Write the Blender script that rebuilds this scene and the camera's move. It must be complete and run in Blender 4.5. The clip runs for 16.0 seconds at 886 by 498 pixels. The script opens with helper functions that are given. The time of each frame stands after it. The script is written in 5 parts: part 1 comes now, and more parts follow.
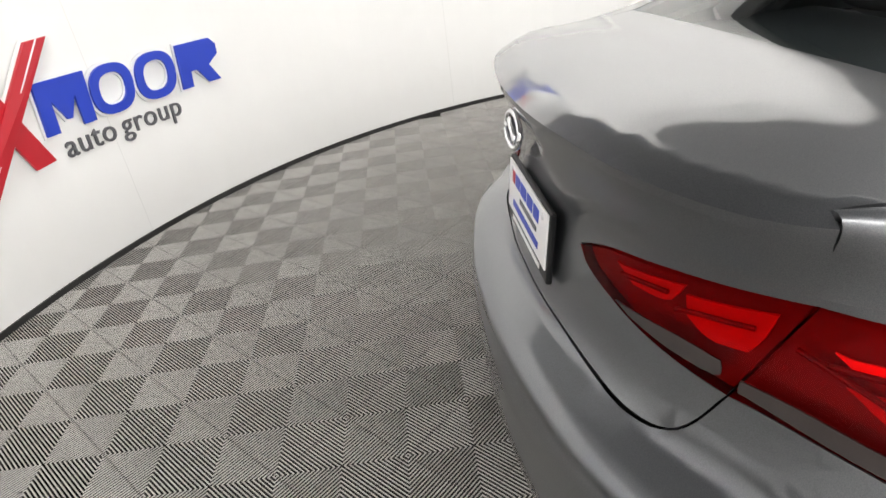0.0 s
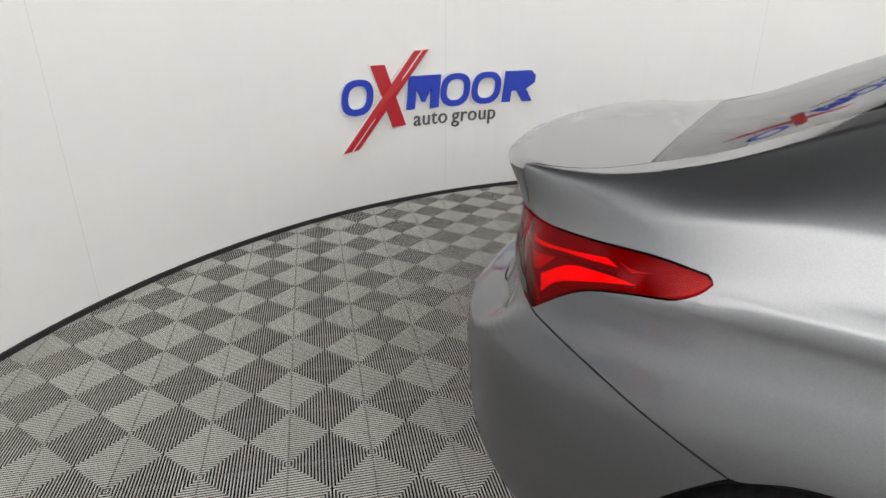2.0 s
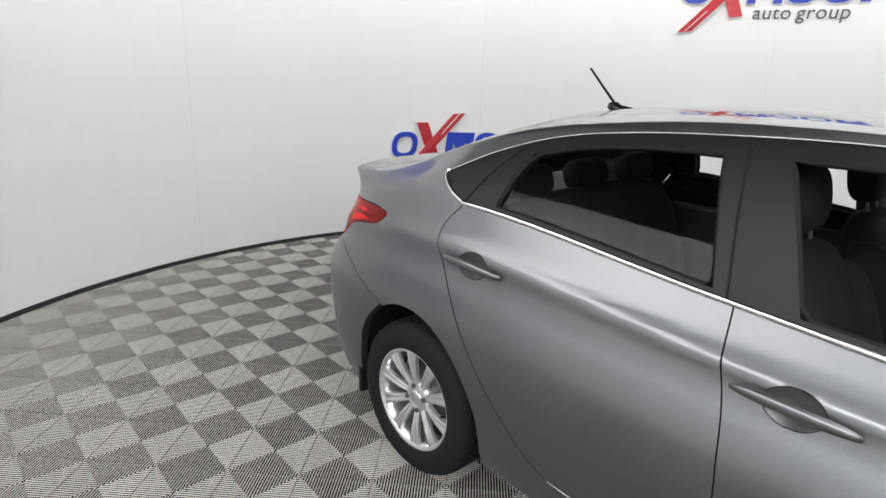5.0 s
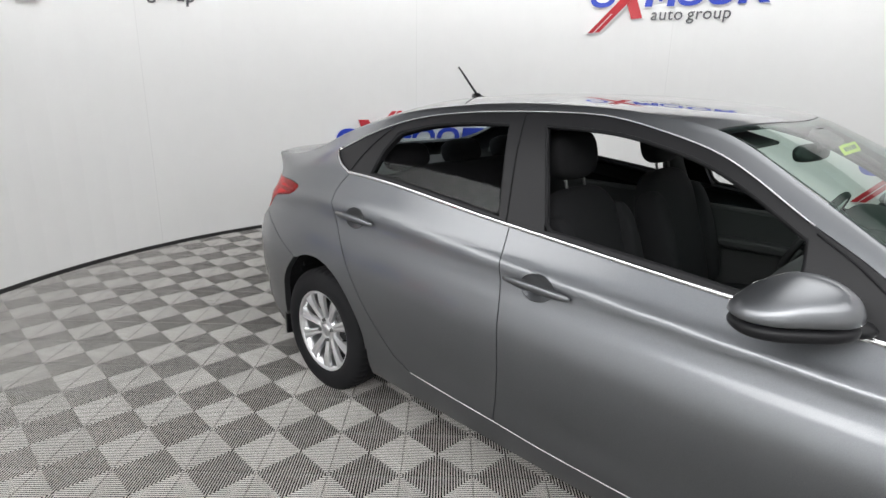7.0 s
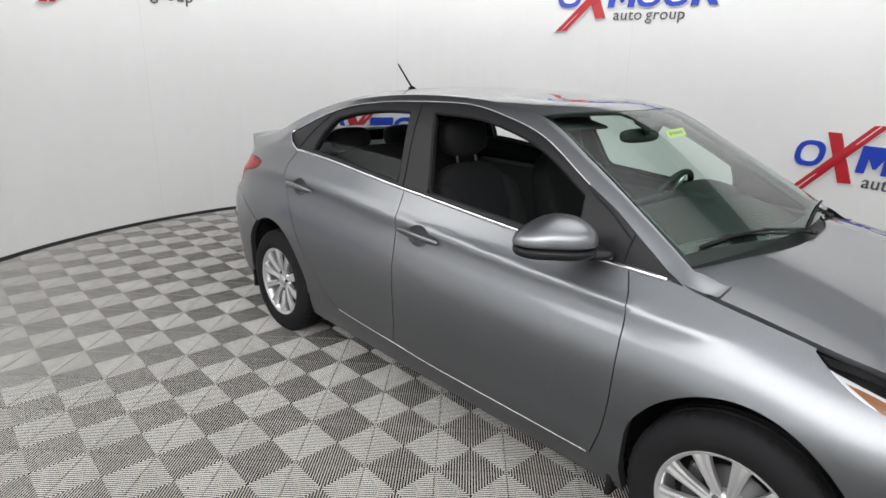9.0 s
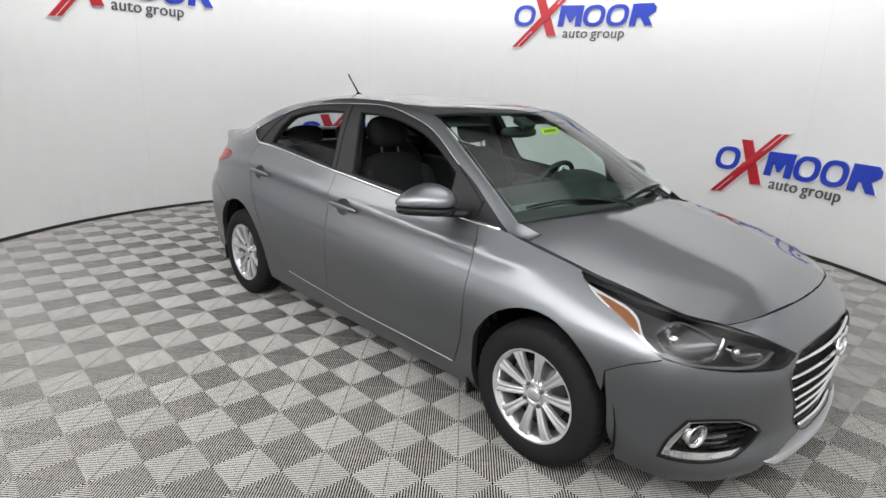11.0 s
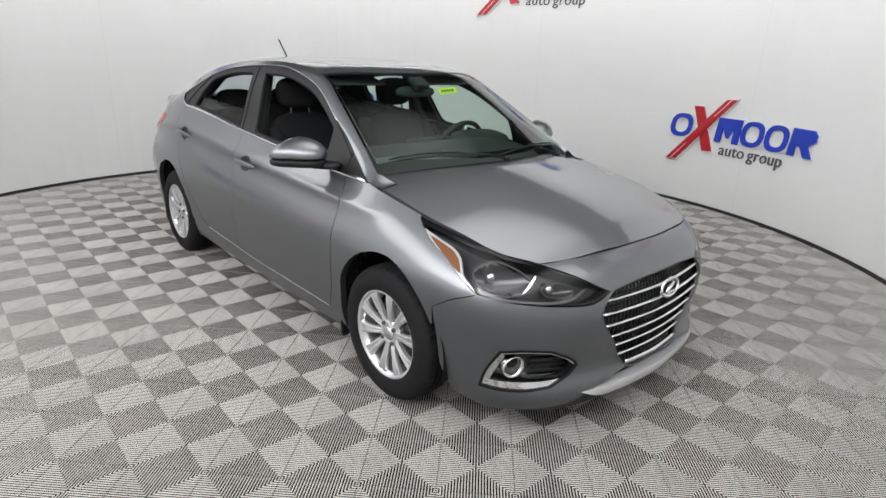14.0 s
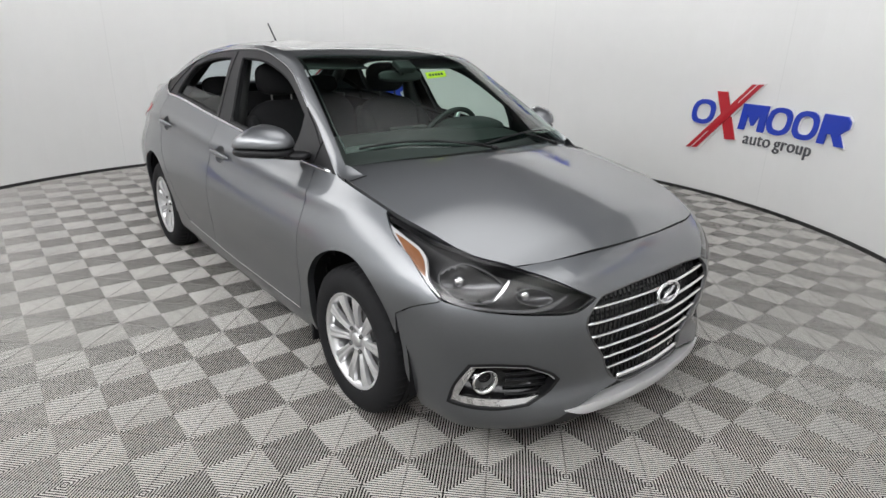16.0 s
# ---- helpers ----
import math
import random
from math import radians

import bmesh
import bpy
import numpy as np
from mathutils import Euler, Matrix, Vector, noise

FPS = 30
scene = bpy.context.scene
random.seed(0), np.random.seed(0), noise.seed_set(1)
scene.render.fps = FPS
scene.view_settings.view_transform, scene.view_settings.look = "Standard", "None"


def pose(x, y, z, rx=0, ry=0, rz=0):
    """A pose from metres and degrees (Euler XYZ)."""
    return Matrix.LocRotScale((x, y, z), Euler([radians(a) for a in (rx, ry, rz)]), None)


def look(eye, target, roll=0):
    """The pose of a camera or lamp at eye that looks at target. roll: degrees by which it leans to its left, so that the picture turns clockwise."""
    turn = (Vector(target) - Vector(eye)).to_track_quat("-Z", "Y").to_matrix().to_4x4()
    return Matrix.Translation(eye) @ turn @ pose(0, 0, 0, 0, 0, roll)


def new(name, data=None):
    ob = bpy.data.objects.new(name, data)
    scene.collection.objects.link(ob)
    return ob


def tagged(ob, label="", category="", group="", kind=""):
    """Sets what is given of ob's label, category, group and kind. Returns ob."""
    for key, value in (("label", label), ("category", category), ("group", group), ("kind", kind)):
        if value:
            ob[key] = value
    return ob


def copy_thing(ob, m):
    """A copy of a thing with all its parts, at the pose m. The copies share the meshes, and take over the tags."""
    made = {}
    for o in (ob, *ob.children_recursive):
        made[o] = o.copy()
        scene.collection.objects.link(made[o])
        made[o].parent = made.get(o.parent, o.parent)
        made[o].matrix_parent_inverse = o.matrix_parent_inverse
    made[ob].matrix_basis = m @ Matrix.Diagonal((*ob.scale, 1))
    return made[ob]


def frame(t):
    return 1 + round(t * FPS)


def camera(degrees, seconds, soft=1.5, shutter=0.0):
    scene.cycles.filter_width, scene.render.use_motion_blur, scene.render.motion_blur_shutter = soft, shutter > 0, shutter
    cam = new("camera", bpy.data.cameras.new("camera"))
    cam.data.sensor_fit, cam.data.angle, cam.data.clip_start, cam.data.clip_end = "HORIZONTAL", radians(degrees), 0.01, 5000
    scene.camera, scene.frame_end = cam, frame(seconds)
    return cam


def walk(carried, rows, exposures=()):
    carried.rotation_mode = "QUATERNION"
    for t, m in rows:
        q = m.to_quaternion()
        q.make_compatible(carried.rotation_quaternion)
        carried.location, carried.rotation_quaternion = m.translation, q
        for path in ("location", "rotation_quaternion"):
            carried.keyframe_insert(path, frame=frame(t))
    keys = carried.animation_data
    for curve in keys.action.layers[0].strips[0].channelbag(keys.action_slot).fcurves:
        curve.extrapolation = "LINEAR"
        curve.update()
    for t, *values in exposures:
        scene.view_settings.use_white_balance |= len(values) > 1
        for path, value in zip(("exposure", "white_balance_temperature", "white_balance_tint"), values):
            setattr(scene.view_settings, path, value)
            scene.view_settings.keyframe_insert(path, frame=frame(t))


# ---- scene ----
from mathutils import geometry

cam = camera(74.8, 16.0)

PATH = [
    (0, (-2.364, -1.003, 1.364), (-2.297, 0.755, 0.412), -8.0),
    (0.5, (-2.238, -1.216, 1.383), (-2.489, 0.558, 0.495), -8.2),
    (1, (-2.046, -1.498, 1.39), (-2.549, 0.261, 0.582), -4.2),
    (1.5, (-1.822, -1.69, 1.401), (-2.57, 0.001, 0.639), -0.5),
    (2, (-1.462, -1.79, 1.424), (-2.434, -0.214, 0.668), -0.1),
    (2.5, (-1.172, -1.896, 1.435), (-2.295, -0.401, 0.725), 0.2),
    (3, (-0.845, -2.019, 1.44), (-2.085, -0.593, 0.784), 2.3),
    (3.5, (-0.583, -2.054, 1.475), (-1.898, -0.679, 0.857), 3.3),
    (4, (-0.257, -2.01, 1.472), (-1.603, -0.665, 0.856), 3.4),
    (4.2, (-0.159, -2.017, 1.481), (-1.527, -0.689, 0.878), 3.4),
    (6.3, (0.752, -2.218, 1.511), (-0.629, -0.875, 0.972), 1.3),
    (6.5, (0.817, -2.212, 1.509), (-0.554, -0.862, 0.962), 1.1),
    (7, (0.951, -2.271, 1.498), (-0.391, -0.898, 0.938), 1.0),
    (7.5, (1.194, -2.412, 1.503), (-0.12, -1.008, 0.952), 1.7),
    (8, (1.387, -2.442, 1.534), (0.07, -1.041, 0.985), 1.8),
    (8.5, (1.582, -2.349, 1.531), (0.233, -0.984, 0.968), 1.9),
    (9, (1.711, -2.368, 1.527), (0.337, -1.038, 0.942), 1.5),
    (9.2, (1.787, -2.435, 1.514), (0.413, -1.1, 0.938), 1.6),
    (11.3, (2.678, -2.608, 1.534), (1.304, -1.26, 0.991), 2.6),
    (11.5, (2.763, -2.637, 1.532), (1.4, -1.275, 0.995), 3.1),
    (12, (2.906, -2.649, 1.532), (1.573, -1.263, 0.983), 3.9),
    (12.5, (3.078, -2.546, 1.536), (1.747, -1.164, 0.972), 3.6),
    (13, (3.223, -2.442, 1.523), (1.867, -1.098, 0.928), 2.7),
    (13.5, (3.249, -2.347, 1.517), (1.862, -1.043, 0.906), 2.0),
    (14, (3.153, -2.197, 1.484), (1.758, -0.91, 0.853), 2.1),
    (14.5, (3.042, -2.084, 1.482), (1.661, -0.799, 0.818), 2.2),
    (15, (3.044, -1.985, 1.482), (1.65, -0.722, 0.801), 1.7),
    (15.5, (3.082, -1.907, 1.461), (1.659, -0.679, 0.779), 1.5),
    (16, (3.113, -1.873, 1.441), (1.667, -0.66, 0.779), 1.4),
]
BALANCE = [(0, 1.15, 6770, 10), (0.5, 0.95, 6770, 10), (1, 0.75, 6750, 10), (2, 0.56, 6720, 10), (4.2, 0.5, 6560, 10), (7, 0.42, 6450, 10), (16, 0.34, 6450, 10)]
walk(cam, [(t, look(eye, target, roll)) for t, eye, target, roll in PATH], BALANCE)

# ---------------------------------------------------------------- light
world = bpy.data.worlds.new("world")
scene.world = world
world.use_nodes = True
world.node_tree.nodes["Background"].inputs[0].default_value = (0.8, 0.85, 0.9, 1)
world.node_tree.nodes["Background"].inputs[1].default_value = 0.02

CX, CY, RAD = -0.55, 0.32, 3.96      # the round booth
WALL_H, CEIL_Z = 3.3, 3.3

# ---------------------------------------------------------------- materials


def node_mat(name, colour=(0.5, 0.5, 0.5), rough=0.5, metal=0.0, **more):
    m = bpy.data.materials.new(name)
    m.use_nodes = True
    b = m.node_tree.nodes["Principled BSDF"]
    b.inputs["Base Color"].default_value = (*colour, 1)
    b.inputs["Roughness"].default_value = rough
    b.inputs["Metallic"].default_value = metal
    for key, value in more.items():
        b.inputs[key.replace("_", " ")].default_value = value
    return m


def mottle(m, scale, amount, rough_amount=0.0, bump=0.0, detail=4.0, fine=0.0):
    """Uneven colour and gloss: noise at two sizes in object space."""
    nt = m.node_tree
    b = nt.nodes["Principled BSDF"]
    tc = nt.nodes.new("ShaderNodeTexCoord")
    n1 = nt.nodes.new("ShaderNodeTexNoise")
    n1.inputs["Scale"].default_value = scale
    n1.inputs["Detail"].default_value = detail
    n2 = nt.nodes.new("ShaderNodeTexNoise")
    n2.inputs["Scale"].default_value = scale * 9
    n2.inputs["Detail"].default_value = 3
    nt.links.new(tc.outputs["Object"], n1.inputs["Vector"])
    nt.links.new(tc.outputs["Object"], n2.inputs["Vector"])
    add = nt.nodes.new("ShaderNodeMath")
    add.operation = "ADD"
    half = nt.nodes.new("ShaderNodeMath")
    half.operation = "MULTIPLY"
    half.inputs[1].default_value = 0.5 if not fine else fine
    nt.links.new(n2.outputs["Fac"], half.inputs[0])
    nt.links.new(n1.outputs["Fac"], add.inputs[0])
    nt.links.new(half.outputs[0], add.inputs[1])
    rng = nt.nodes.new("ShaderNodeMapRange")
    rng.inputs["From Min"].default_value = 0.35
    rng.inputs["From Max"].default_value = 1.15
    rng.inputs["To Min"].default_value = 1 - amount
    rng.inputs["To Max"].default_value = 1 + amount
    nt.links.new(add.outputs[0], rng.inputs["Value"])
    mul = nt.nodes.new("ShaderNodeVectorMath")
    mul.operation = "SCALE"
    mul.inputs[0].default_value = b.inputs["Base Color"].default_value[:3]
    nt.links.new(rng.outputs[0], mul.inputs["Scale"])
    nt.links.new(mul.outputs[0], b.inputs["Base Color"])
    if rough_amount:
        r2 = nt.nodes.new("ShaderNodeMapRange")
        base = b.inputs["Roughness"].default_value
        r2.inputs["From Min"].default_value, r2.inputs["From Max"].default_value = 0.35, 1.15
        r2.inputs["To Min"].default_value, r2.inputs["To Max"].default_value = base - rough_amount, base + rough_amount
        nt.links.new(add.outputs[0], r2.inputs["Value"])
        nt.links.new(r2.outputs[0], b.inputs["Roughness"])
    if bump:
        bp = nt.nodes.new("ShaderNodeBump")
        bp.inputs["Strength"].default_value = bump
        bp.inputs["Distance"].default_value = 0.002
        nt.links.new(n2.outputs["Fac"], bp.inputs["Height"])
        nt.links.new(bp.outputs["Normal"], b.inputs["Normal"])
    return m


WALL = mottle(node_mat("wall_paint", (0.80, 0.80, 0.79), 0.55), 0.7, 0.03, bump=0.05)
CEILING = mottle(node_mat("ceiling_paint", (0.09, 0.09, 0.09), 0.8), 1.0, 0.05)
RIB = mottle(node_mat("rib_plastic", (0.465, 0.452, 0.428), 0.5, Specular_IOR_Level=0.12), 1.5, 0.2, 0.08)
# rib sides coloured dark: shade in the gaps, put into the colour
RIB_SIDE = mottle(node_mat("rib_side_shade", (0.05, 0.049, 0.047), 0.8, Specular_IOR_Level=0.0), 3.0, 0.2)
# base coloured near-black to deepen the painted shade between the ribs
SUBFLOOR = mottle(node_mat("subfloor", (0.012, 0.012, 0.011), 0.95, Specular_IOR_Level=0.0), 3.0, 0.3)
WALL_JOINT = node_mat("wall_joint", (0.70, 0.70, 0.69), 0.6)
BASE = mottle(node_mat("black_vinyl", (0.02, 0.02, 0.02), 0.45), 4.0, 0.3)


def lamp_glow(name):
    """A soft box: its strength runs along the panel as its u says, and fades to its long edges."""
    m = bpy.data.materials.new(name)
    m.use_nodes = True
    nt = m.node_tree
    nt.nodes.remove(nt.nodes["Principled BSDF"])
    e, uv, cut = (nt.nodes.new("ShaderNode" + k) for k in ("Emission", "UVMap", "SeparateXYZ"))
    e.inputs[0].default_value = (1.0, 1.0, 1.0, 1)

    def maths(kind, a, b):
        n = nt.nodes.new("ShaderNodeMath")
        n.operation = kind
        for k, x in enumerate((a, b)):
            if isinstance(x, (int, float)):
                n.inputs[k].default_value = x
            else:
                nt.links.new(x, n.inputs[k])
        return n.outputs[0]

    nt.links.new(uv.outputs[0], cut.inputs[0])
    v = maths("SUBTRACT", maths("MULTIPLY", cut.outputs[1], 2.0), 1.0)
    fade = maths("MULTIPLY", maths("SUBTRACT", 1.0, maths("MULTIPLY", v, v)), 1.5)
    nt.links.new(maths("MULTIPLY", cut.outputs[0], fade), e.inputs[1])
    nt.links.new(e.outputs[0], nt.nodes["Material Output"].inputs[0])
    return m


LAMP = lamp_glow("soft_lamp")
LAMP_BACK = node_mat("lamp_casing", (0.03, 0.03, 0.03), 0.7)

# ---------------------------------------------------------------- mesh helpers


def mesh_ob(name, verts, faces, mat=None, parent=None, label="", smooth=False):
    me = bpy.data.meshes.new(name)
    me.from_pydata([tuple(v) for v in verts], [], faces)
    me.update()
    ob = new(name, me)
    if mat:
        me.materials.append(mat)
    if parent:
        ob.parent = parent
    if label:
        tagged(ob, label)
    if smooth:
        me.polygons.foreach_set("use_smooth", [True] * len(me.polygons))
    return ob


def part(name, bm, material, parent, label="", smooth=False):
    me = bpy.data.meshes.new(name)
    bm.to_mesh(me)
    bm.free()
    me.materials.append(material)
    if smooth:
        me.polygons.foreach_set("use_smooth", [True] * len(me.polygons))
    ob = new(name, me)
    ob.parent = parent
    if label:
        tagged(ob, label)
    return ob


# ---------------------------------------------------------------- the booth
def bulge(a):
    """The booth is round behind the car and opens out wider on the side where one walks."""
    d = abs((math.degrees(a) + 45 + 180) % 360 - 180)
    t = min(max((85 - d) / 65, 0), 1)
    e = max(0, 1 - abs((math.degrees(a) - 158 + 180) % 360 - 180) / 60)     # drawn in a little behind the tail
    return 2.3 * t * t * (3 - 2 * t) - 0.06 * e * e * (3 - 2 * e)


def ring_wall(r0, r1, z0, z1, n=128):
    v, f = [], []
    for i in range(n):
        a = 2 * math.pi * i / n
        c, s = math.cos(a), math.sin(a)
        k = bulge(a)
        for r, z in ((r0, z0), (r0, z1), (r1, z1), (r1, z0)):
            v.append((CX + (r + k) * c, CY + (r + k) * s, z))
    for i in range(n):
        j = (i + 1) % n
        for k in range(4):
            l = (k + 1) % 4
            f.append((4 * i + k, 4 * i + l, 4 * j + l, 4 * j + k))
    return v, f


def disc(r, z, thick, n=96):
    v = []
    for zz in (z, z - thick):
        for i in range(n):
            a = 2 * math.pi * i / n
            k = r + bulge(a)
            v.append((CX + k * math.cos(a), CY + k * math.sin(a), zz))
    f = [tuple(range(n)), tuple(range(2 * n - 1, n - 1, -1))]
    f += [(i, n + i, n + (i + 1) % n, (i + 1) % n) for i in range(n)]
    return v, f


wall = mesh_ob("wall_round", *ring_wall(RAD, RAD + 0.12, -0.1, WALL_H), WALL, smooth=False)
tagged(wall, "smooth white curved booth wall running all round", "wall", kind="structure")
ceiling = mesh_ob("ceiling", *disc(RAD + 0.12, CEIL_Z + 0.1, 0.1), CEILING)
tagged(ceiling, "plain grey ceiling over the round booth", "ceiling", kind="structure")
baseboard = mesh_ob("baseboard", *ring_wall(RAD - 0.012, RAD - 0.0005, -0.018, 0.030), BASE)
tagged(baseboard, "thin black vinyl strip along the foot of the wall", "baseboard", kind="structure")
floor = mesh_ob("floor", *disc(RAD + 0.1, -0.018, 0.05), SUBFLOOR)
tagged(floor, "grey ribbed interlocking plastic floor tiles over a dark base", "floor", kind="structure")


def light_panel(angle, radius, height, long, wide, tilt, powers, turn=None, label="long white soft light panel hung high along the wall", group="bank of soft lights under the ceiling"):
    """A soft box under the ceiling, turned towards the car; powers at its two ends."""
    a = radians(angle)
    m = Matrix.Translation((CX + radius * math.cos(a), CY + radius * math.sin(a), height)) @ Matrix.Rotation(a + math.pi / 2 if turn is None else radians(turn), 4, "Z") @ Matrix.Rotation(radians(tilt), 4, "X")
    ob = tagged(new("ceiling_light"), label, "ceiling light", group)
    x, y = long / 2, wide / 2
    square = ((-1, -1), (1, -1), (1, 1), (-1, 1))
    d = mesh_ob("diffuser", [m @ Vector((x * p, y * q, 0)) for p, q in square], [(3, 2, 1, 0)], LAMP, ob)
    uv = d.data.uv_layers.new(name="UVMap")
    for loop in d.data.loops:
        p, q = square[loop.vertex_index]
        uv.data[loop.index].uv = (powers[0] if p < 0 else powers[1], (q + 1) / 2)
    v = [m @ Vector((x * p, y * q, 0.004)) for p, q in square] + [m @ Vector((x * p, y * q, 0.07)) for p, q in square]
    mesh_ob("backing", v, [(4, 5, 6, 7), (0, 1, 5, 4), (1, 2, 6, 5), (2, 3, 7, 6), (3, 0, 4, 7)], LAMP_BACK, ob)
    return ob


# a tilted bank along the side where one walks, brightest beside the front door
def bank_power(a):
    return float(np.interp(a, [-165, -140, -115, -90, -65, -40, -10, 20], [0.3, 3.2, 3.5, 5.6, 6.6, 5.0, 3.2, 1.8]))


for k in range(14):
    a0 = -165 + 13.2 * k
    a = radians(a0 + 6.6)
    m = Vector((0.25 + 3.4 * math.cos(a), -0.6 + 3.4 * math.sin(a))) - Vector((CX, CY))
    light_panel(math.degrees(math.atan2(m.y, m.x)), m.length, CEIL_Z - 0.58, 0.90, 1.35, 46, (bank_power(a0), bank_power(a0 + 13.2)), a0 + 96.6)
# one wide unseen fill light added over the car's front, fading to its ends
for y, ends in ((-1.4, (0.3, 1.9)), (0.0, (1.9, 1.9)), (1.4, (1.9, 0.3))):
    m = Vector((1.2, y)) - Vector((CX, CY))
    light_panel(math.degrees(math.atan2(m.y, m.x)), m.length, CEIL_Z - 0.12, 1.4, 2.8, 0, ends, 90, "wide white unseen light panel added to brighten the front of the car")
# unseen wall washers added all round, turned outwards to brighten the wall
for k in range(18):
    angle = 2 + 20 * k
    reach = RAD + bulge(radians(angle)) - 0.9
    near = 5.2 if angle > 195 else 4.5
    light_panel(angle, reach, CEIL_Z - 0.16, reach * 0.34, 0.5, -60, (near, near), None, "long white unseen lamp added under the ceiling to brighten the wall", "row of wall washers")

# ---- floor tiles
TILE = 0.403
TILE_ANGLE = radians(43.9227 - 45.0)
LAT = Vector((0.4653, -2.4187, 0))


def clip_poly(poly, x0, x1, y0, y1):
    for axis, lim, sign in ((0, x0, 1), (0, x1, -1), (1, y0, 1), (1, y1, -1)):
        out = []
        for i, p in enumerate(poly):
            q = poly[(i + 1) % len(poly)]
            dp, dq = sign * (p[axis] - lim), sign * (q[axis] - lim)
            if dp >= 0:
                out.append(p)
            if dp * dq < 0:
                t = dp / (dp - dq)
                out.append((p[0] + t * (q[0] - p[0]), p[1] + t * (q[1] - p[1])))
        poly = out
        if not poly:
            break
    return poly


RIBS = 26


def tile_mesh():
    v, f = [], []
    q = TILE / 2

    def prism(poly, top, bottom, lid=True):
        if len(poly) < 3:
            return
        n, b = len(poly), len(v)
        v.extend((x, y, top) for x, y in poly)
        v.extend((x, y, bottom) for x, y in poly)
        if lid:
            f.append(tuple(range(b, b + n)))
        f.extend((b + i, b + n + i, b + n + (i + 1) % n, b + (i + 1) % n) for i in range(n))

    pitch = q * math.sqrt(2) / RIBS
    out, flat, drop = pitch * 0.225, pitch * 0.10, pitch * 0.19      # a rib with rounded shoulders
    for ix in (-1, 0):
        for iy in (-1, 0):
            d = -1 if ix == iy else 1
            x0, y0 = ix * q, iy * q
            cx, cy = x0 + q / 2, y0 + q / 2
            ux, uy = math.sqrt(0.5), d * math.sqrt(0.5)
            for k in range(RIBS):
                off = (k + 0.5 - RIBS / 2) * pitch

                def strip(a, b_):
                    return clip_poly([(cx + ux * s - uy * o, cy + uy * s + ux * o) for s, o in ((-1, a), (1, a), (1, b_), (-1, b_))], x0, x0 + q, y0, y0 + q)

                for a, b_ in ((off - out, off - flat), (off - flat, off + flat), (off + flat, off + out)):
                    poly = strip(a, b_)
                    if len(poly) < 3:
                        continue
                    n, b = len(poly), len(v)
                    for x, y in poly:
                        o = abs(-uy * (x - cx) + ux * (y - cy) - off)
                        v.append((x, y, -drop * max(0, o - flat) / (out - flat)))
                    f.append(tuple(range(b, b + n)))
                prism(strip(off - out, off + out), -drop, -0.017, False)
            # the stiffener across the ribs
            bar = [(cx - uy * s + ux * o, cy + ux * s + uy * o) for s, o in ((-1, -0.003), (1, -0.003), (1, 0.003), (-1, 0.003))]
            prism(clip_poly(bar, x0, x0 + q, y0, y0 + q), -0.0009, -0.017)
    me = bpy.data.meshes.new("tile")
    me.from_pydata(v, [], f)
    me.update()
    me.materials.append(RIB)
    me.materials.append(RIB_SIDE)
    # steep faces take the painted gap shade, tops the plain plastic
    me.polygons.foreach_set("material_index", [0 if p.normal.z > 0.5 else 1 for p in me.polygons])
    return me


# ---------------------------------------------------------------- car materials
PAINT = node_mat("paint_grey_metallic", (0.148, 0.154, 0.163), 0.45, 0.95, Coat_Weight=1.0, Coat_Roughness=0.04, Coat_IOR=1.5)
BLACK_TRIM = mottle(node_mat("black_trim", (0.008, 0.008, 0.009), 0.45, Specular_IOR_Level=0.25), 6.0, 0.2, 0.05)
GLOSS_BLACK = node_mat("gloss_black", (0.01, 0.01, 0.011), 0.12)
LAMP_GREY = node_mat("lamp_housing", (0.06, 0.06, 0.063), 0.4, 0.3)
CLEAR_DARK = node_mat("smoked_lens", (0.05, 0.04, 0.038), 0.25, 0.3)
BOWL = node_mat("lamp_bowl", (0.13, 0.13, 0.135), 0.3, 0.8)
RUBBER = mottle(node_mat("rubber", (0.010, 0.010, 0.011), 0.75, Specular_IOR_Level=0.18), 8.0, 0.25, 0.08, bump=0.1)
CHROME = node_mat("chrome", (0.82, 0.82, 0.83), 0.09, 1.0)
SATIN = node_mat("satin_silver", (0.62, 0.62, 0.63), 0.28, 0.85)
LIP = mottle(node_mat("silver_paint", (0.62, 0.62, 0.63), 0.35, 0.35), 9.0, 0.05, 0.04)
ALLOY = mottle(node_mat("alloy", (0.74, 0.74, 0.75), 0.3, 0.85), 9.0, 0.05, 0.04)
DARK_METAL = mottle(node_mat("dark_metal", (0.12, 0.12, 0.12), 0.5, 0.7), 9.0, 0.2)
CLOTH = mottle(node_mat("seat_cloth", (0.011, 0.011, 0.012), 0.92, Specular_IOR_Level=0.2), 30.0, 0.12, bump=0.12)
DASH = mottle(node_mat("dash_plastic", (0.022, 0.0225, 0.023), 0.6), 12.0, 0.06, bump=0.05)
RED_MID = node_mat("red_field", (0.36, 0.007, 0.016), 0.3)
RED_DEEP = node_mat("red_housing", (0.07, 0.002, 0.004), 0.3, Coat_Weight=1.0, Coat_Roughness=0.03)
RED_BRIGHT = node_mat("red_reflector", (0.90, 0.028, 0.055), 0.25, Coat_Weight=1.0, Coat_Roughness=0.02)
AMBER = node_mat("amber", (0.25, 0.10, 0.04), 0.25, Coat_Weight=1.0)
YELLOW = node_mat("yellow_tag", (0.72, 0.85, 0.02), 0.5)
STRIP = node_mat("light_strip", (0.72, 0.72, 0.73), 0.25, 0.3)
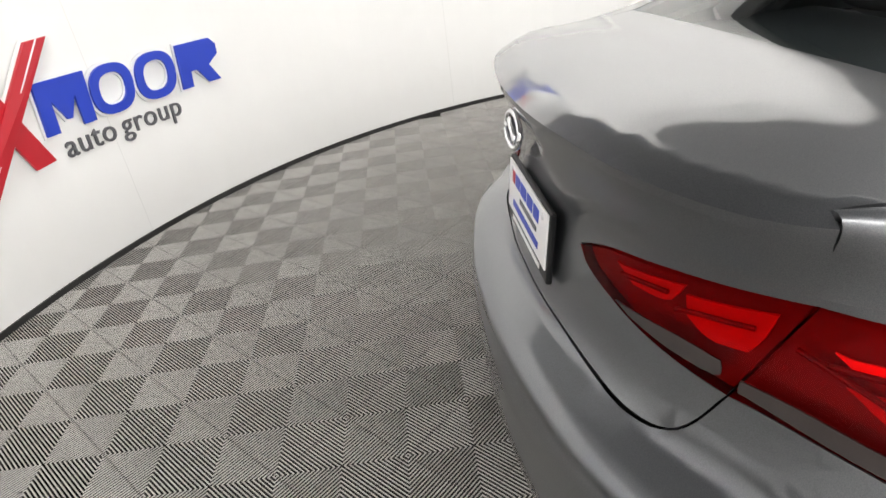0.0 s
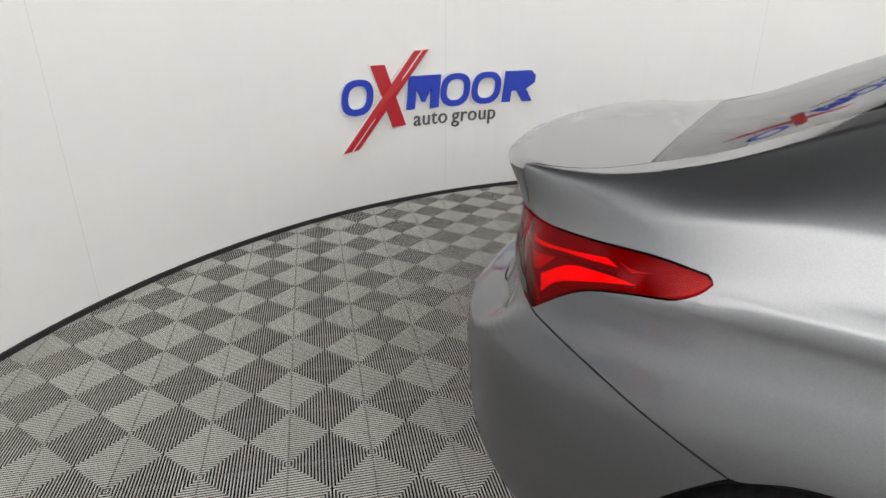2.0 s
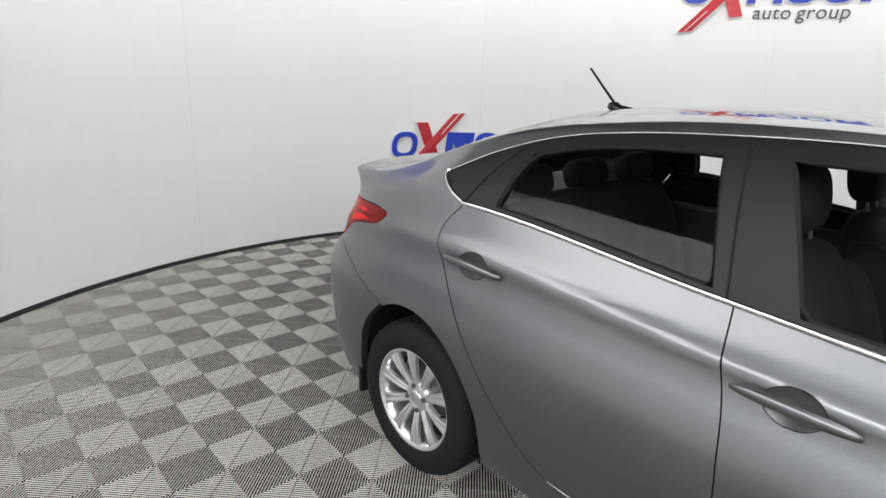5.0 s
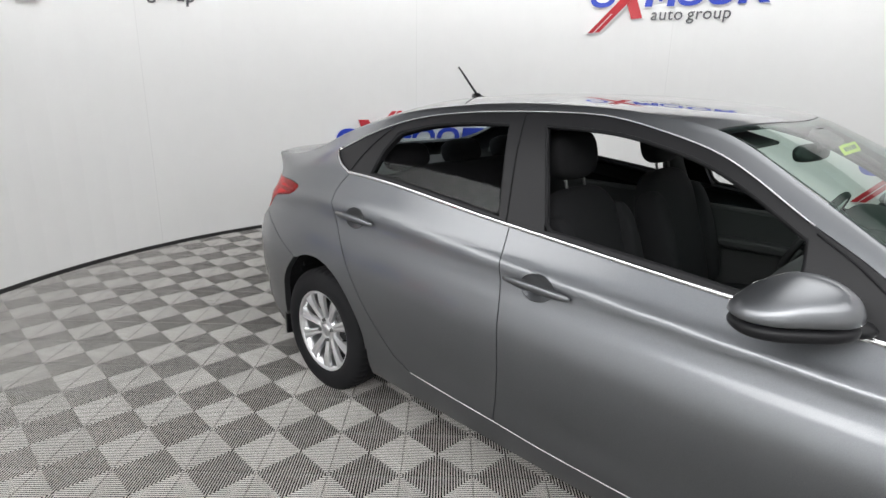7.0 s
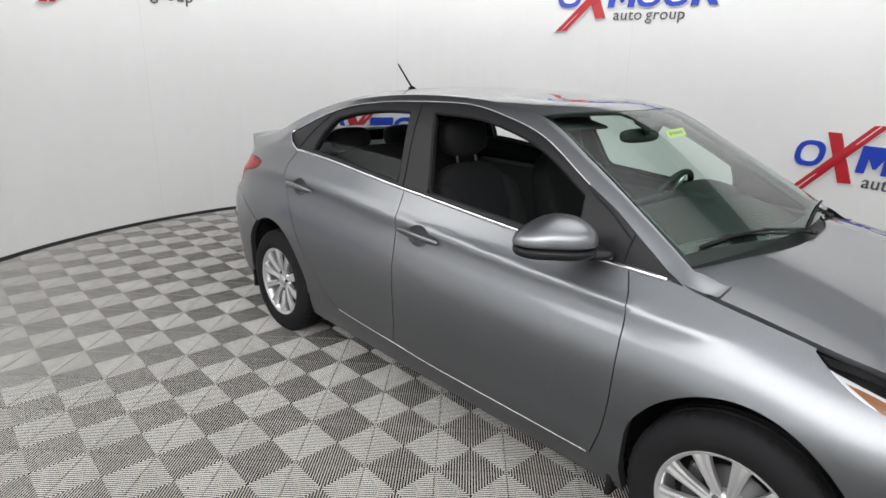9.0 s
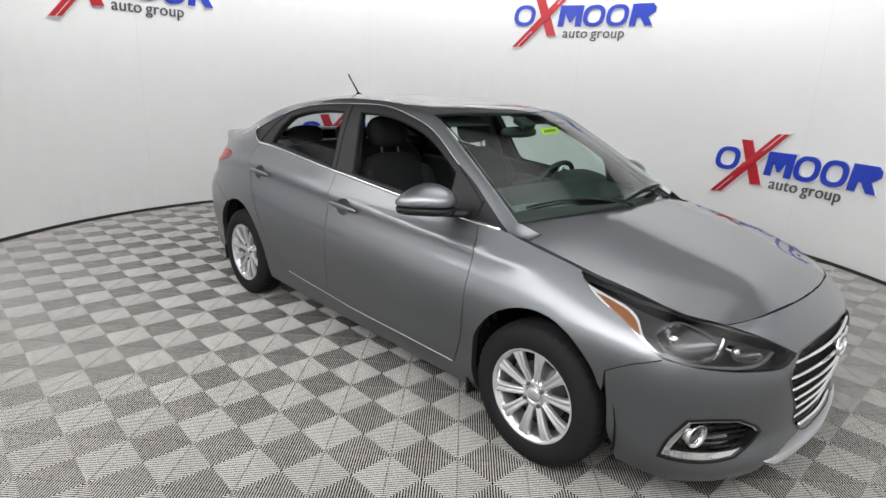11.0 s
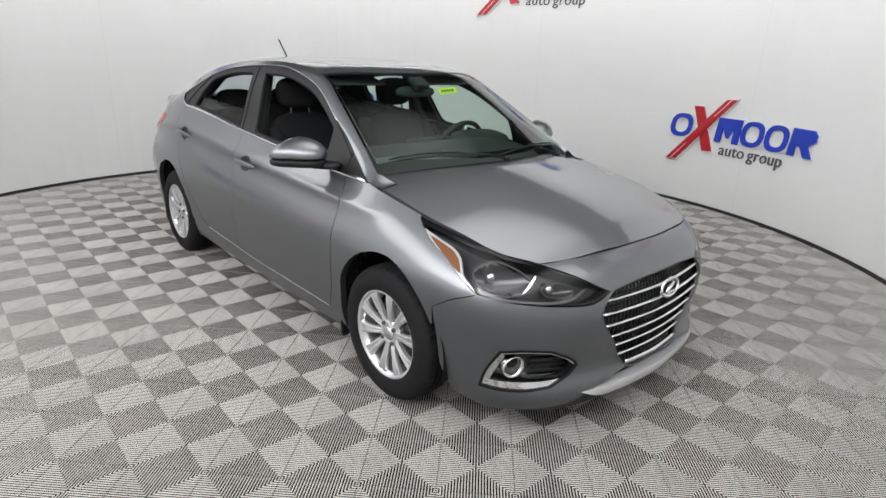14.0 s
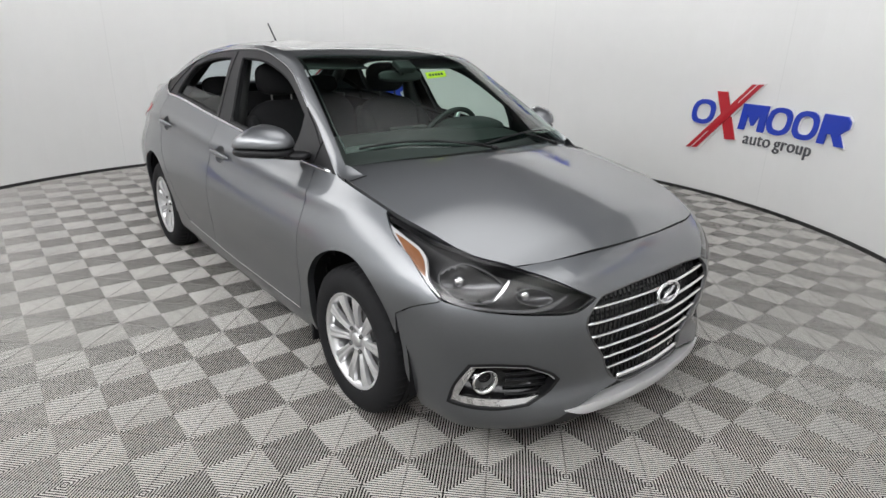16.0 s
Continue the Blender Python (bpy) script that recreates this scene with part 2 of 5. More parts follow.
STRIP_DIM = node_mat("unlit_strip", (0.16, 0.16, 0.165), 0.3, 0.3)
WHITE = node_mat("white_plastic", (0.8, 0.8, 0.8), 0.4)
BLUE = node_mat("blue_plastic", (0.012, 0.046, 0.46), 0.35)
REDP = node_mat("red_plastic", (0.47, 0.012, 0.024), 0.35)
GREYP = node_mat("grey_plastic", (0.09, 0.09, 0.10), 0.4)
PAPER_BLACK = node_mat("print_black", (0.02, 0.02, 0.02), 0.5)


def glass(name, tint, gloss=1.45):
    m = bpy.data.materials.new(name)
    m.use_nodes = True
    nt = m.node_tree
    nt.nodes.remove(nt.nodes["Principled BSDF"])
    tr, gl, mx, lw, pw, ad = (nt.nodes.new("ShaderNode" + k) for k in ("BsdfTransparent", "BsdfGlossy", "MixShader", "LayerWeight", "Math", "Math"))
    tr.inputs[0].default_value = (*tint, 1)
    gl.inputs["Roughness"].default_value = 0.0
    # gloss that rises towards grazing, alike from outside and from the cabin
    lw.inputs["Blend"].default_value = 0.5
    base = ((gloss - 1) / (gloss + 1)) ** 2
    pw.operation, pw.inputs[1].default_value = "POWER", 5.0
    ad.operation, ad.inputs[1].default_value, ad.inputs[2].default_value = "MULTIPLY_ADD", 1 - base, base
    nt.links.new(lw.outputs["Facing"], pw.inputs[0])
    nt.links.new(pw.outputs[0], ad.inputs[0])
    nt.links.new(ad.outputs[0], mx.inputs[0])
    nt.links.new(tr.outputs[0], mx.inputs[1])
    nt.links.new(gl.outputs[0], mx.inputs[2])
    nt.links.new(mx.outputs[0], nt.nodes["Material Output"].inputs[0])
    return m


SCREEN_GLASS = glass("windscreen_glass", (0.62, 0.77, 0.70), 1.33)
SIDE_GLASS = glass("side_glass", (0.45, 0.52, 0.49), 1.28)
BACK_GLASS = glass("back_glass", (0.72, 0.80, 0.82), 1.45)
LENS = glass("clear_lens", (0.80, 0.80, 0.80), 1.32)
RED_LENS = glass("red_lens", (0.97, 0.06, 0.085), 1.2)

# metal flake in the paint
_nt = PAINT.node_tree
_b = _nt.nodes["Principled BSDF"]
_tc = _nt.nodes.new("ShaderNodeTexCoord")
_no = _nt.nodes.new("ShaderNodeTexNoise")
_no.inputs["Scale"].default_value = 900
_no.inputs["Detail"].default_value = 1
_mr = _nt.nodes.new("ShaderNodeMapRange")
_mr.inputs["From Min"].default_value, _mr.inputs["From Max"].default_value = 0.3, 0.7
_mr.inputs["To Min"].default_value, _mr.inputs["To Max"].default_value = 0.85, 1.15
_sc = _nt.nodes.new("ShaderNodeVectorMath")
_sc.operation = "SCALE"
_sc.inputs[0].default_value = (0.148, 0.154, 0.163)
_nt.links.new(_tc.outputs["Object"], _no.inputs["Vector"])
_nt.links.new(_no.outputs["Fac"], _mr.inputs["Value"])
_nt.links.new(_mr.outputs[0], _sc.inputs["Scale"])
_nt.links.new(_sc.outputs[0], _b.inputs["Base Color"])

# ---- the car's skin, as smooth surfaces


def spline(xs, ys, monotone=False):
    """A smooth curve through (xs, ys), for arrays."""
    xs, ys = np.array(xs, float), np.array(ys, float)
    h = np.diff(xs)
    d = np.diff(ys) / h
    m = np.zeros(len(xs))
    m[1:-1] = (d[:-1] * h[1:] + d[1:] * h[:-1]) / (h[:-1] + h[1:])
    if monotone:
        m[1:-1] = np.where(d[:-1] * d[1:] <= 0, 0, m[1:-1])
    m[0], m[-1] = d[0], d[-1]

    def at(x):
        x = np.asarray(x, float)
        i = np.clip(np.searchsorted(xs, x) - 1, 0, len(xs) - 2)
        t = (x - xs[i]) / h[i]
        tc = np.clip(t, 0, 1)
        t2, t3 = tc * tc, tc * tc * tc
        y = (2 * t3 - 3 * t2 + 1) * ys[i] + (t3 - 2 * t2 + tc) * h[i] * m[i] + (-2 * t3 + 3 * t2) * ys[i + 1] + (t3 - t2) * h[i] * m[i + 1]
        return y + np.where(t > 1, (t - 1) * h[i] * m[i + 1], np.where(t < 0, t * h[i] * m[i], 0))

    return at


def ramp(x, a, b):
    t = np.clip((np.asarray(x, float) - a) / (b - a), 0, 1)
    return t * t * (3 - 2 * t)


# plan outline at the widest height, from the nose round one side to the tail
PLAN_X = [2.135, 2.130, 2.112, 2.085, 2.030, 1.955, 1.855, 1.66, 1.30, 0.80, 0.00, -0.80, -1.30, -1.62, -1.83, -1.98, -2.11, -2.195, -2.24, -2.26, -2.262]
PLAN_Y = [0.0, 0.10, 0.26, 0.40, 0.525, 0.652, 0.762, 0.815, 0.846, 0.854, 0.862, 0.864, 0.860, 0.838, 0.800, 0.738, 0.615, 0.455, 0.26, 0.10, 0.0]
SIG = np.concatenate([[0], np.cumsum(np.hypot(np.diff(PLAN_X), np.diff(PLAN_Y)))])
SIG_END = SIG[-1]
plan_x, plan_y = spline(SIG, PLAN_X), spline(SIG, PLAN_Y)
_s = np.linspace(0, SIG_END, 801)
_w = np.exp(-0.5 * (np.arange(-24, 25) * (_s[1] - _s[0]) / 0.04) ** 2)
_w /= _w.sum()


def rounded(f, odd):
    """The outline with the kinks between its stretches eased out; it is mirrored at both ends."""
    a = f(_s)
    k = -1 if odd else 1
    return spline(_s, np.convolve(np.concatenate([k * a[24:0:-1], a, k * a[-2:-26:-1]]), _w, "valid"))


plan_x, plan_y = rounded(plan_x, False), rounded(plan_y, True)
_s = np.linspace(0, SIG_END, 4001)
_bx, _by = plan_x(_s), plan_y(_s)


def sig_of_x(x):
    """Where along the outline the side passes x."""
    return np.interp(-np.asarray(x, float), -_bx, _s)


def belt(x):
    """Height of the line between the side and the upper body."""
    return spline([-2.25, -2.0, -1.8, -1.6, -1.4, -1.2, -0.26, 0.8, 1.05, 1.25, 1.45, 1.7, 1.95, 2.1],
                  [0.99, 1.005, 1.030, 1.062, 1.090, 1.095, 1.023, 0.942, 0.930, 0.905, 0.868, 0.82, 0.77, 0.74])(x)


SIDE_IN = spline([0.12, 0.18, 0.25, 0.33, 0.42, 0.52, 0.62, 0.70, 0.77, 0.82, 0.855, 0.880, 0.888, 0.92, 0.97, 1.0, 1.1],
                 [0.105, 0.075, 0.045, 0.028, 0.020, 0.006, 0.001, 0.008, 0.030, 0.050, 0.0600, 0.0630, 0.0655, 0.088, 0.117, 0.133, 0.19])
SIDE_SOFT = spline([0.12, 0.18, 0.25, 0.33, 0.42, 0.52, 0.62, 0.70, 0.77, 0.85, 0.92, 0.97, 1.0, 1.1],
                   [0.105, 0.075, 0.045, 0.028, 0.020, 0.006, 0.001, 0.008, 0.028, 0.058, 0.090, 0.117, 0.133, 0.19])
FRONT_IN = spline([0.12, 0.17, 0.22, 0.26, 0.32, 0.45, 0.58, 0.66, 0.70, 0.74, 0.775, 0.80, 0.83],
                  [0.06, 0.03, 0.002, 0.002, 0.02, 0.004, 0.002, 0.028, 0.052, 0.086, 0.128, 0.170, 0.24])
REAR_IN = spline([0.12, 0.20, 0.28, 0.40, 0.55, 0.66, 0.690, 0.702, 0.722, 0.75, 0.86, 0.95, 1.02, 1.06, 1.10, 1.13],
                 [0.20, 0.14, 0.05, 0.010, 0.0, 0.004, 0.016, 0.044, 0.094, 0.107, 0.127, 0.138, 0.121, 0.104, 0.092, 0.102])


def skirt(s, z):
    """A point of the lower body: s along the outline, z up."""
    s, z = np.asarray(s, float), np.asarray(z, float)
    bx, by = plan_x(s), plan_y(s)
    e = 0.004
    dx, dy = plan_x(s + e) - plan_x(s - e), plan_y(s + e) - plan_y(s - e)
    ln = np.hypot(dx, dy)
    nx, ny = -dy / ln, dx / ln          # outward is to the left of the run, see below
    nx, ny = np.where(nx * bx + ny * by < 0, -nx, nx), np.where(nx * bx + ny * by < 0, -ny, ny)
    wf = 1 - ramp(s, 0.55, 1.05)
    wr = ramp(s, SIG_END - 0.98, SIG_END - 0.60)
    zz = np.where(z > 0.6, 0.6 + (z - 0.6) * 0.4 / np.maximum(belt(bx) - 0.6, 0.05), z)
    # the ledge over the rear bumper climbs to the tail light at its outer end
    zc = 0.69 + 0.13 * (1 - ramp(s, 4.54, 4.88))
    zr = z - (zc - 0.69) * ramp(z, 0.46, zc) * (1 - ramp(z, zc + 0.01, 1.02))
    inset = wf * FRONT_IN(z) + wr * REAR_IN(zr) + (1 - wf - wr) * (SIDE_SOFT(zz) + (SIDE_IN(zz) - SIDE_SOFT(zz)) * ramp(s, 1.35, 1.95))
    return np.stack([bx - nx * inset, by - ny * inset, z + 0 * s], -1)


# where the belt line really passes x, once the side leans in
_xb = skirt(_s, belt(_bx))[:, 0]
_ok = np.maximum.accumulate(-_xb)


def sig_belt(x):
    return np.interp(-np.asarray(x, float), _ok, _s)


# upper body: edge between the flank and the top (windscreen edge, roof rail, back glass edge)
RAIL_X = [-2.12, -1.98, -1.80, -1.60, -1.35, -1.05, -0.70, -0.25, 0.15, 0.36, 0.60, 0.85, 1.06]
rail_y = spline(RAIL_X, [0.50, 0.575, 0.605, 0.600, 0.575, 0.550, 0.535, 0.530, 0.530, 0.535, 0.580, 0.635, 0.685])
rail_z = spline(RAIL_X, [1.098, 1.102, 1.110, 1.154, 1.255, 1.345, 1.398, 1.424, 1.405, 1.365, 1.240, 1.095, 0.968])
ROOF_X = [-2.16, -2.05, -1.90, -1.77, -1.73, -1.62, -1.45, -1.25, -1.05, -0.70, -0.30, 0.10, 0.36, 0.50, 0.75, 1.00, 1.20]
roof_z = spline(ROOF_X, [1.102, 1.114, 1.121, 1.1245, 1.130, 1.172, 1.252, 1.340, 1.400, 1.442, 1.452, 1.434, 1.402, 1.350, 1.230, 1.095, 0.985])


def upper(x, v):
    """v 0..1: flank from the belt to the rail, 1..2: from the rail over to the middle."""
    x, v = np.broadcast_arrays(np.asarray(x, float), np.asarray(v, float))
    s = sig_belt(x)
    b = belt(plan_x(s))
    p0, p1 = skirt(s, b - 0.07), skirt(s, b)
    ry, rz = rail_y(x), rail_z(x)
    t = np.clip(v, 0, 1)
    ky, kz = p1[..., 1], p1[..., 2]
    # tangent at the belt follows the side below
    l = np.hypot(ry - ky, rz - kz)
    ty, tz = ky - p0[..., 1], kz - p0[..., 2]
    tl = np.hypot(ty, tz)
    ty, tz = ty / tl * l, tz / tl * l
    lie = 1 - ramp(x, -1.80, -1.45)     # leaning in at the rail, lying flat beside the boot
    uy, uz = (-0.62 - 0.37 * lie) * l, (0.78 - 0.62 * lie) * l
    t2, t3 = t * t, t * t * t
    y = (2 * t3 - 3 * t2 + 1) * ky + (t3 - 2 * t2 + t) * ty + (3 * t2 - 2 * t3) * ry + (t3 - t2) * uy
    z = (2 * t3 - 3 * t2 + 1) * kz + (t3 - 2 * t2 + t) * tz + (3 * t2 - 2 * t3) * rz + (t3 - t2) * uz
    w = np.clip(v - 1, 0, 1)
    cz = roof_z(x)
    y2 = ry * (1 - w)
    z2 = rz + (cz - rz) * (1 - (1 - w) ** 3.0)
    return np.stack([x, np.where(v > 1, y2, y), np.where(v > 1, z2, z)], -1)


def top(x, y):
    """The point of the roof, glass or deck over x and y."""
    x, y = np.broadcast_arrays(np.asarray(x, float), np.asarray(y, float))
    ry, rz, cz = rail_y(x), rail_z(x), roof_z(x)
    q = np.abs(y) / ry
    return np.stack([x, y, rz + (cz - rz) * (1 - np.minimum(q, 1.2) ** 3.0)], -1)


# bonnet: its edge along the wing and its crown
def bonnet(x, y):
    x, y = np.broadcast_arrays(np.asarray(x, float), np.asarray(y, float))
    edge = spline([1.0, 1.15, 1.45, 1.75, 1.95, 2.05], [0.945, 0.925, 0.868, 0.808, 0.750, 0.70])(x)
    mid = spline([1.0, 1.15, 1.45, 1.75, 1.92, 2.0, 2.06], [1.005, 0.985, 0.932, 0.868, 0.822, 0.795, 0.765])(x)
    q = np.clip(np.abs(y) / 0.71, 0, 1.2)
    drop = 0.040 * ramp(np.abs(y), 0.2, 0.65) * ramp(x, 1.5, 1.95) + 0.014 * ramp(x, 1.85, 2.0)
    return np.stack([x, y, edge + (mid - edge) * (1 - q ** 2.2) - drop], -1)


# ---- building sheets of skin
def smooth_line(points, step=0.02):
    """A dense smooth line through some points."""
    p = np.array([q[:2] for q in points], float)
    if len(p) < 3:
        n = max(2, int(np.hypot(*(p[-1] - p[0])) / step) + 1)
        return [tuple(p[0] + (p[-1] - p[0]) * t) for t in np.linspace(0, 1, n)]
    d = np.concatenate([[0], np.cumsum(np.sqrt(np.hypot(*np.diff(p, axis=0).T) + 1e-9))])
    fx, fy = spline(d, p[:, 0]), spline(d, p[:, 1])
    out = []
    for a, b, q, r in zip(d[:-1], d[1:], p[:-1], p[1:]):
        n = max(2, int(np.hypot(*(r - q)) / step) + 1)
        t = np.linspace(a, b, n, endpoint=False)
        out += list(zip(fx(t), fy(t)))
    out.append(tuple(p[-1]))
    return [(float(x), float(y)) for x, y in out]


def outline(*runs, step=0.02):
    """A closed outline out of runs of smooth line; a run that begins with 0 keeps its place (no gap along it)."""
    out = []
    for run in runs:
        keep = run[0] == 0
        line = smooth_line(run[1:] if keep else run, step)
        for k, (u, v) in enumerate(line):
            if out and math.hypot(out[-1][0] - u, out[-1][1] - v) < 1e-4:
                if keep:
                    out[-1] = (out[-1][0], out[-1][1], 0.0)
                continue
            out.append((u, v, 0.0 if keep else 1.0))
    if math.hypot(out[0][0] - out[-1][0], out[0][1] - out[-1][1]) < 1e-4:
        out.pop()
    return out


def inside(pts, poly):
    x, y = pts[:, 0], pts[:, 1]
    r = np.zeros(len(pts), bool)
    n = len(poly)
    for i in range(n):
        x0, y0 = poly[i]
        x1, y1 = poly[(i + 1) % n]
        if y0 == y1:
            continue
        c = ((y0 > y) != (y1 > y)) & (x < (x1 - x0) * (y - y0) / (y1 - y0) + x0)
        r ^= c
    return r


def far_from(pts, poly, d):
    keep = np.ones(len(pts), bool)
    for i in range(len(poly)):
        a, b = poly[i], poly[(i + 1) % len(poly)]
        ab = b - a
        t = np.clip(((pts - a) @ ab) / max(ab @ ab, 1e-12), 0, 1)
        keep &= np.hypot(*(pts - a - t[:, None] * ab).T) > d
    return keep


def shrink(poly, weight, gap):
    n = len(poly)
    area = sum(poly[i][0] * poly[(i + 1) % n][1] - poly[(i + 1) % n][0] * poly[i][1] for i in range(n))
    sign = 1 if area > 0 else -1
    out = np.array(poly)
    for i in range(n):
        e = poly[(i + 1) % n] - poly[i - 1]
        l = np.hypot(*e)
        if l > 1e-9:
            out[i] = poly[i] + sign * gap * weight[i] * np.array([-e[1], e[0]]) / l
    return out, sign


def surface_at(fn, u, v):
    e = 0.002
    p = fn(u, v)
    n = np.cross(fn(u + e, v) - fn(u - e, v), fn(u, v + e) - fn(u, v - e))
    n /= np.maximum(np.linalg.norm(n, axis=1), 1e-12)[:, None]
    ref = p - np.stack([p[:, 0] * 0.75, p[:, 1] * 0.0, np.full(len(p), 0.5)], -1)
    n *= np.where((n * ref).sum(1) < 0, -1, 1)[:, None]
    return p, n


def sheet(name, edge, fn, mat, parent, side=-1, step=0.035, depth=0.014, gap=0.002, lift=0.0, holes=(), label=""):
    """A curved panel: an outline in the surface's own two measures, filled, bent on to it and given an edge."""
    poly = np.array([p[:2] for p in edge])
    poly, sign = shrink(poly, [p[2] if len(p) > 2 else 1 for p in edge], gap)
    if sign < 0:
        poly = poly[::-1]
    rings = [poly]
    for h in holes:
        hp = np.array([p[:2] for p in h])
        hp, s = shrink(hp, [1] * len(hp), -gap)
        rings.append(hp if s > 0 else hp[::-1])
    lo, hi = poly.min(0), poly.max(0)
    gx, gy = np.meshgrid(np.arange(lo[0], hi[0], step), np.arange(lo[1], hi[1], step), indexing="ij")
    pts = np.stack([gx.ravel(), gy.ravel()], -1)
    pts = pts[inside(pts, poly)]
    for r in rings:
        pts = pts[far_from(pts, r, step * 0.45)]
    for r in rings[1:]:
        pts = pts[~inside(pts, r)]
    coords, edges = [], []
    for r in rings:
        b = len(coords)
        coords += [Vector(p) for p in r]
        edges += [(b + i, b + (i + 1) % len(r)) for i in range(len(r))]
    nb = len(coords)
    coords += [Vector(p) for p in pts]
    vs, es, fs, *_ = geometry.delaunay_2d_cdt(coords, edges, [], 0, 1e-6)
    uv = np.array([tuple(p) for p in vs])
    fs = np.array([tuple(f)[:3] for f in fs])
    mid = uv[fs].mean(1)
    ok = inside(mid, poly)
    for r in rings[1:]:
        ok &= ~inside(mid, r)
    fs = fs[ok]
    p, n = surface_at(fn, uv[:, 0], uv[:, 1])
    p = p + n * lift
    p[:, 1] *= side
    n[:, 1] *= side
    a, b, c = p[fs[:, 0]], p[fs[:, 1]], p[fs[:, 2]]
    flip = (np.cross(b - a, c - a) * n[fs[:, 0]]).sum(1) < 0
    fs[flip] = fs[flip][:, ::-1]
    verts, normals, faces = p.tolist(), n.tolist(), [tuple(int(k) for k in f) for f in fs]
    if depth:
        count = {}
        for f in faces:
            for i in range(3):
                count[(f[i], f[(i + 1) % 3])] = 1
        for (i, j) in list(count):
            if (j, i) not in count:
                base = len(verts)
                for k, d in ((i, 0.0), (j, 0.0), (j, depth), (i, depth)):
                    verts.append((p[k] - n[k] * d).tolist())
                    normals.append((0, 0, 0))
                faces.append((base + 1, base, base + 3, base + 2))
    ob = mesh_ob(name, verts, faces, mat, parent, label, smooth=True)
    ob.data.normals_split_custom_set_from_vertices(normals)
    return ob


def both(half):
    """A whole outline from the half at y >= 0, which begins and ends on the middle line."""
    return list(half) + [(q[0], -q[1], *q[2:]) for q in reversed(half) if abs(q[1]) > 1e-6]


def tube(name, path, radius, mat, parent, label="", sides=8, flat=1.0, closed=False):
    """A rod along a path of points; flat squeezes it in its second direction."""
    pts = [Vector(p) for p in path]
    v, f = [], []
    n = len(pts)
    for i, p in enumerate(pts):
        a = pts[(i - 1) % n] if closed or i else pts[0]
        b = pts[(i + 1) % n] if closed or i < n - 1 else pts[-1]
        d = (b - a).normalized()
        up = Vector((0, 0, 1)) if abs(d.z) < 0.9 else Vector((1, 0, 0))
        s = d.cross(up).normalized()
        t = s.cross(d)
        r = radius[i] if isinstance(radius, (list, tuple)) else radius
        for k in range(sides):
            w = 2 * math.pi * k / sides
            v.append(p + s * (math.cos(w) * r * flat) + t * (math.sin(w) * r))
    for i in range(n if closed else n - 1):
        for k in range(sides):
            l = (k + 1) % sides
            j = (i + 1) % n
            f.append((i * sides + k, i * sides + l, j * sides + l, j * sides + k))
    if not closed:
        f.append(tuple(range(sides - 1, -1, -1)))
        f.append(tuple((n - 1) * sides + k for k in range(sides)))
    return mesh_ob(name, v, f, mat, parent, label, smooth=True)


def pillow(name, size, place, mat, parent, power=(3.0, 3.0), turn=(0, 0, 0), label="", n=14, warp=None):
    """A rounded block: a superellipsoid of the given full size."""
    def w(c, e):
        return math.copysign(abs(c) ** (2 / e), c)
    m = pose(*place, *turn)
    v, f = [], []
    for i in range(n + 1):
        a = -math.pi / 2 + math.pi * i / n
        for k in range(2 * n):
            b = 2 * math.pi * k / (2 * n)
            q = Vector((w(math.cos(a), power[0]) * w(math.cos(b), power[1]) * size[0] / 2,
                        w(math.cos(a), power[0]) * w(math.sin(b), power[1]) * size[1] / 2,
                        w(math.sin(a), power[0]) * size[2] / 2))
            v.append(m @ (warp(q) if warp else q))
    for i in range(n):
        for k in range(2 * n):
            l = (k + 1) % (2 * n)
            f.append((i * 2 * n + k, i * 2 * n + l, (i + 1) * 2 * n + l, (i + 1) * 2 * n + k))
    ob = mesh_ob(name, v, f, mat, parent, label, smooth=True)
    return ob


def block(name, size, place, mat, parent, bevel=0.005, turn=(0, 0, 0), label="", seg=2):
    bm = bmesh.new()
    bmesh.ops.create_cube(bm, size=1, matrix=Matrix.Diagonal((*size, 1)))
    if bevel:
        bmesh.ops.bevel(bm, geom=bm.edges[:], offset=bevel, segments=seg, affect="EDGES", profile=0.5)
    bmesh.ops.transform(bm, matrix=pose(*place, *turn), verts=bm.verts)
    return part(name, bm, mat, parent, label)


def lathe(name, profile, mat, parent, place, axis_turn, label="", n=56, smooth=True):
    """A turned body: (radius, along) pairs spun about the local z axis."""
    m = pose(*place, *axis_turn)
    v, f = [], []
    for r, h in profile:
        for k in range(n):
            a = 2 * math.pi * k / n
            v.append(m @ Vector((r * math.cos(a), r * math.sin(a), h)))
    for i in range(len(profile) - 1):
        for k in range(n):
            l = (k + 1) % n
            f.append((i * n + k, i * n + l, (i + 1) * n + l, (i + 1) * n + k))
    return mesh_ob(name, v, f, mat, parent, label, smooth)


# ---------------------------------------------------------------- the car
car = new("car")
tagged(car, "grey metallic four door sedan with alloy wheels parked on the tiles", "car")
car.matrix_basis = Matrix.Translation((0, 0.028, 0)) @ Matrix.Diagonal((1, 1.033, 1, 1))

SX = sig_of_x


def arch(x, rx, rz, a0, a1, z=0.305):
    """Points of a wheel arch, angles from straight back (0) over the top (90) to straight ahead (180)."""
    return [(float(SX(x - rx * math.cos(radians(a)))), z + rz * math.sin(radians(a))) for a in np.linspace(a0, a1, 15)]


def belt_run(x0, x1, n=14):
    out = [0]
    for x in np.linspace(x0, x1, n):
        s = float(sig_belt(x))
        out.append((s, float(belt(plan_x(s)))))
    return out


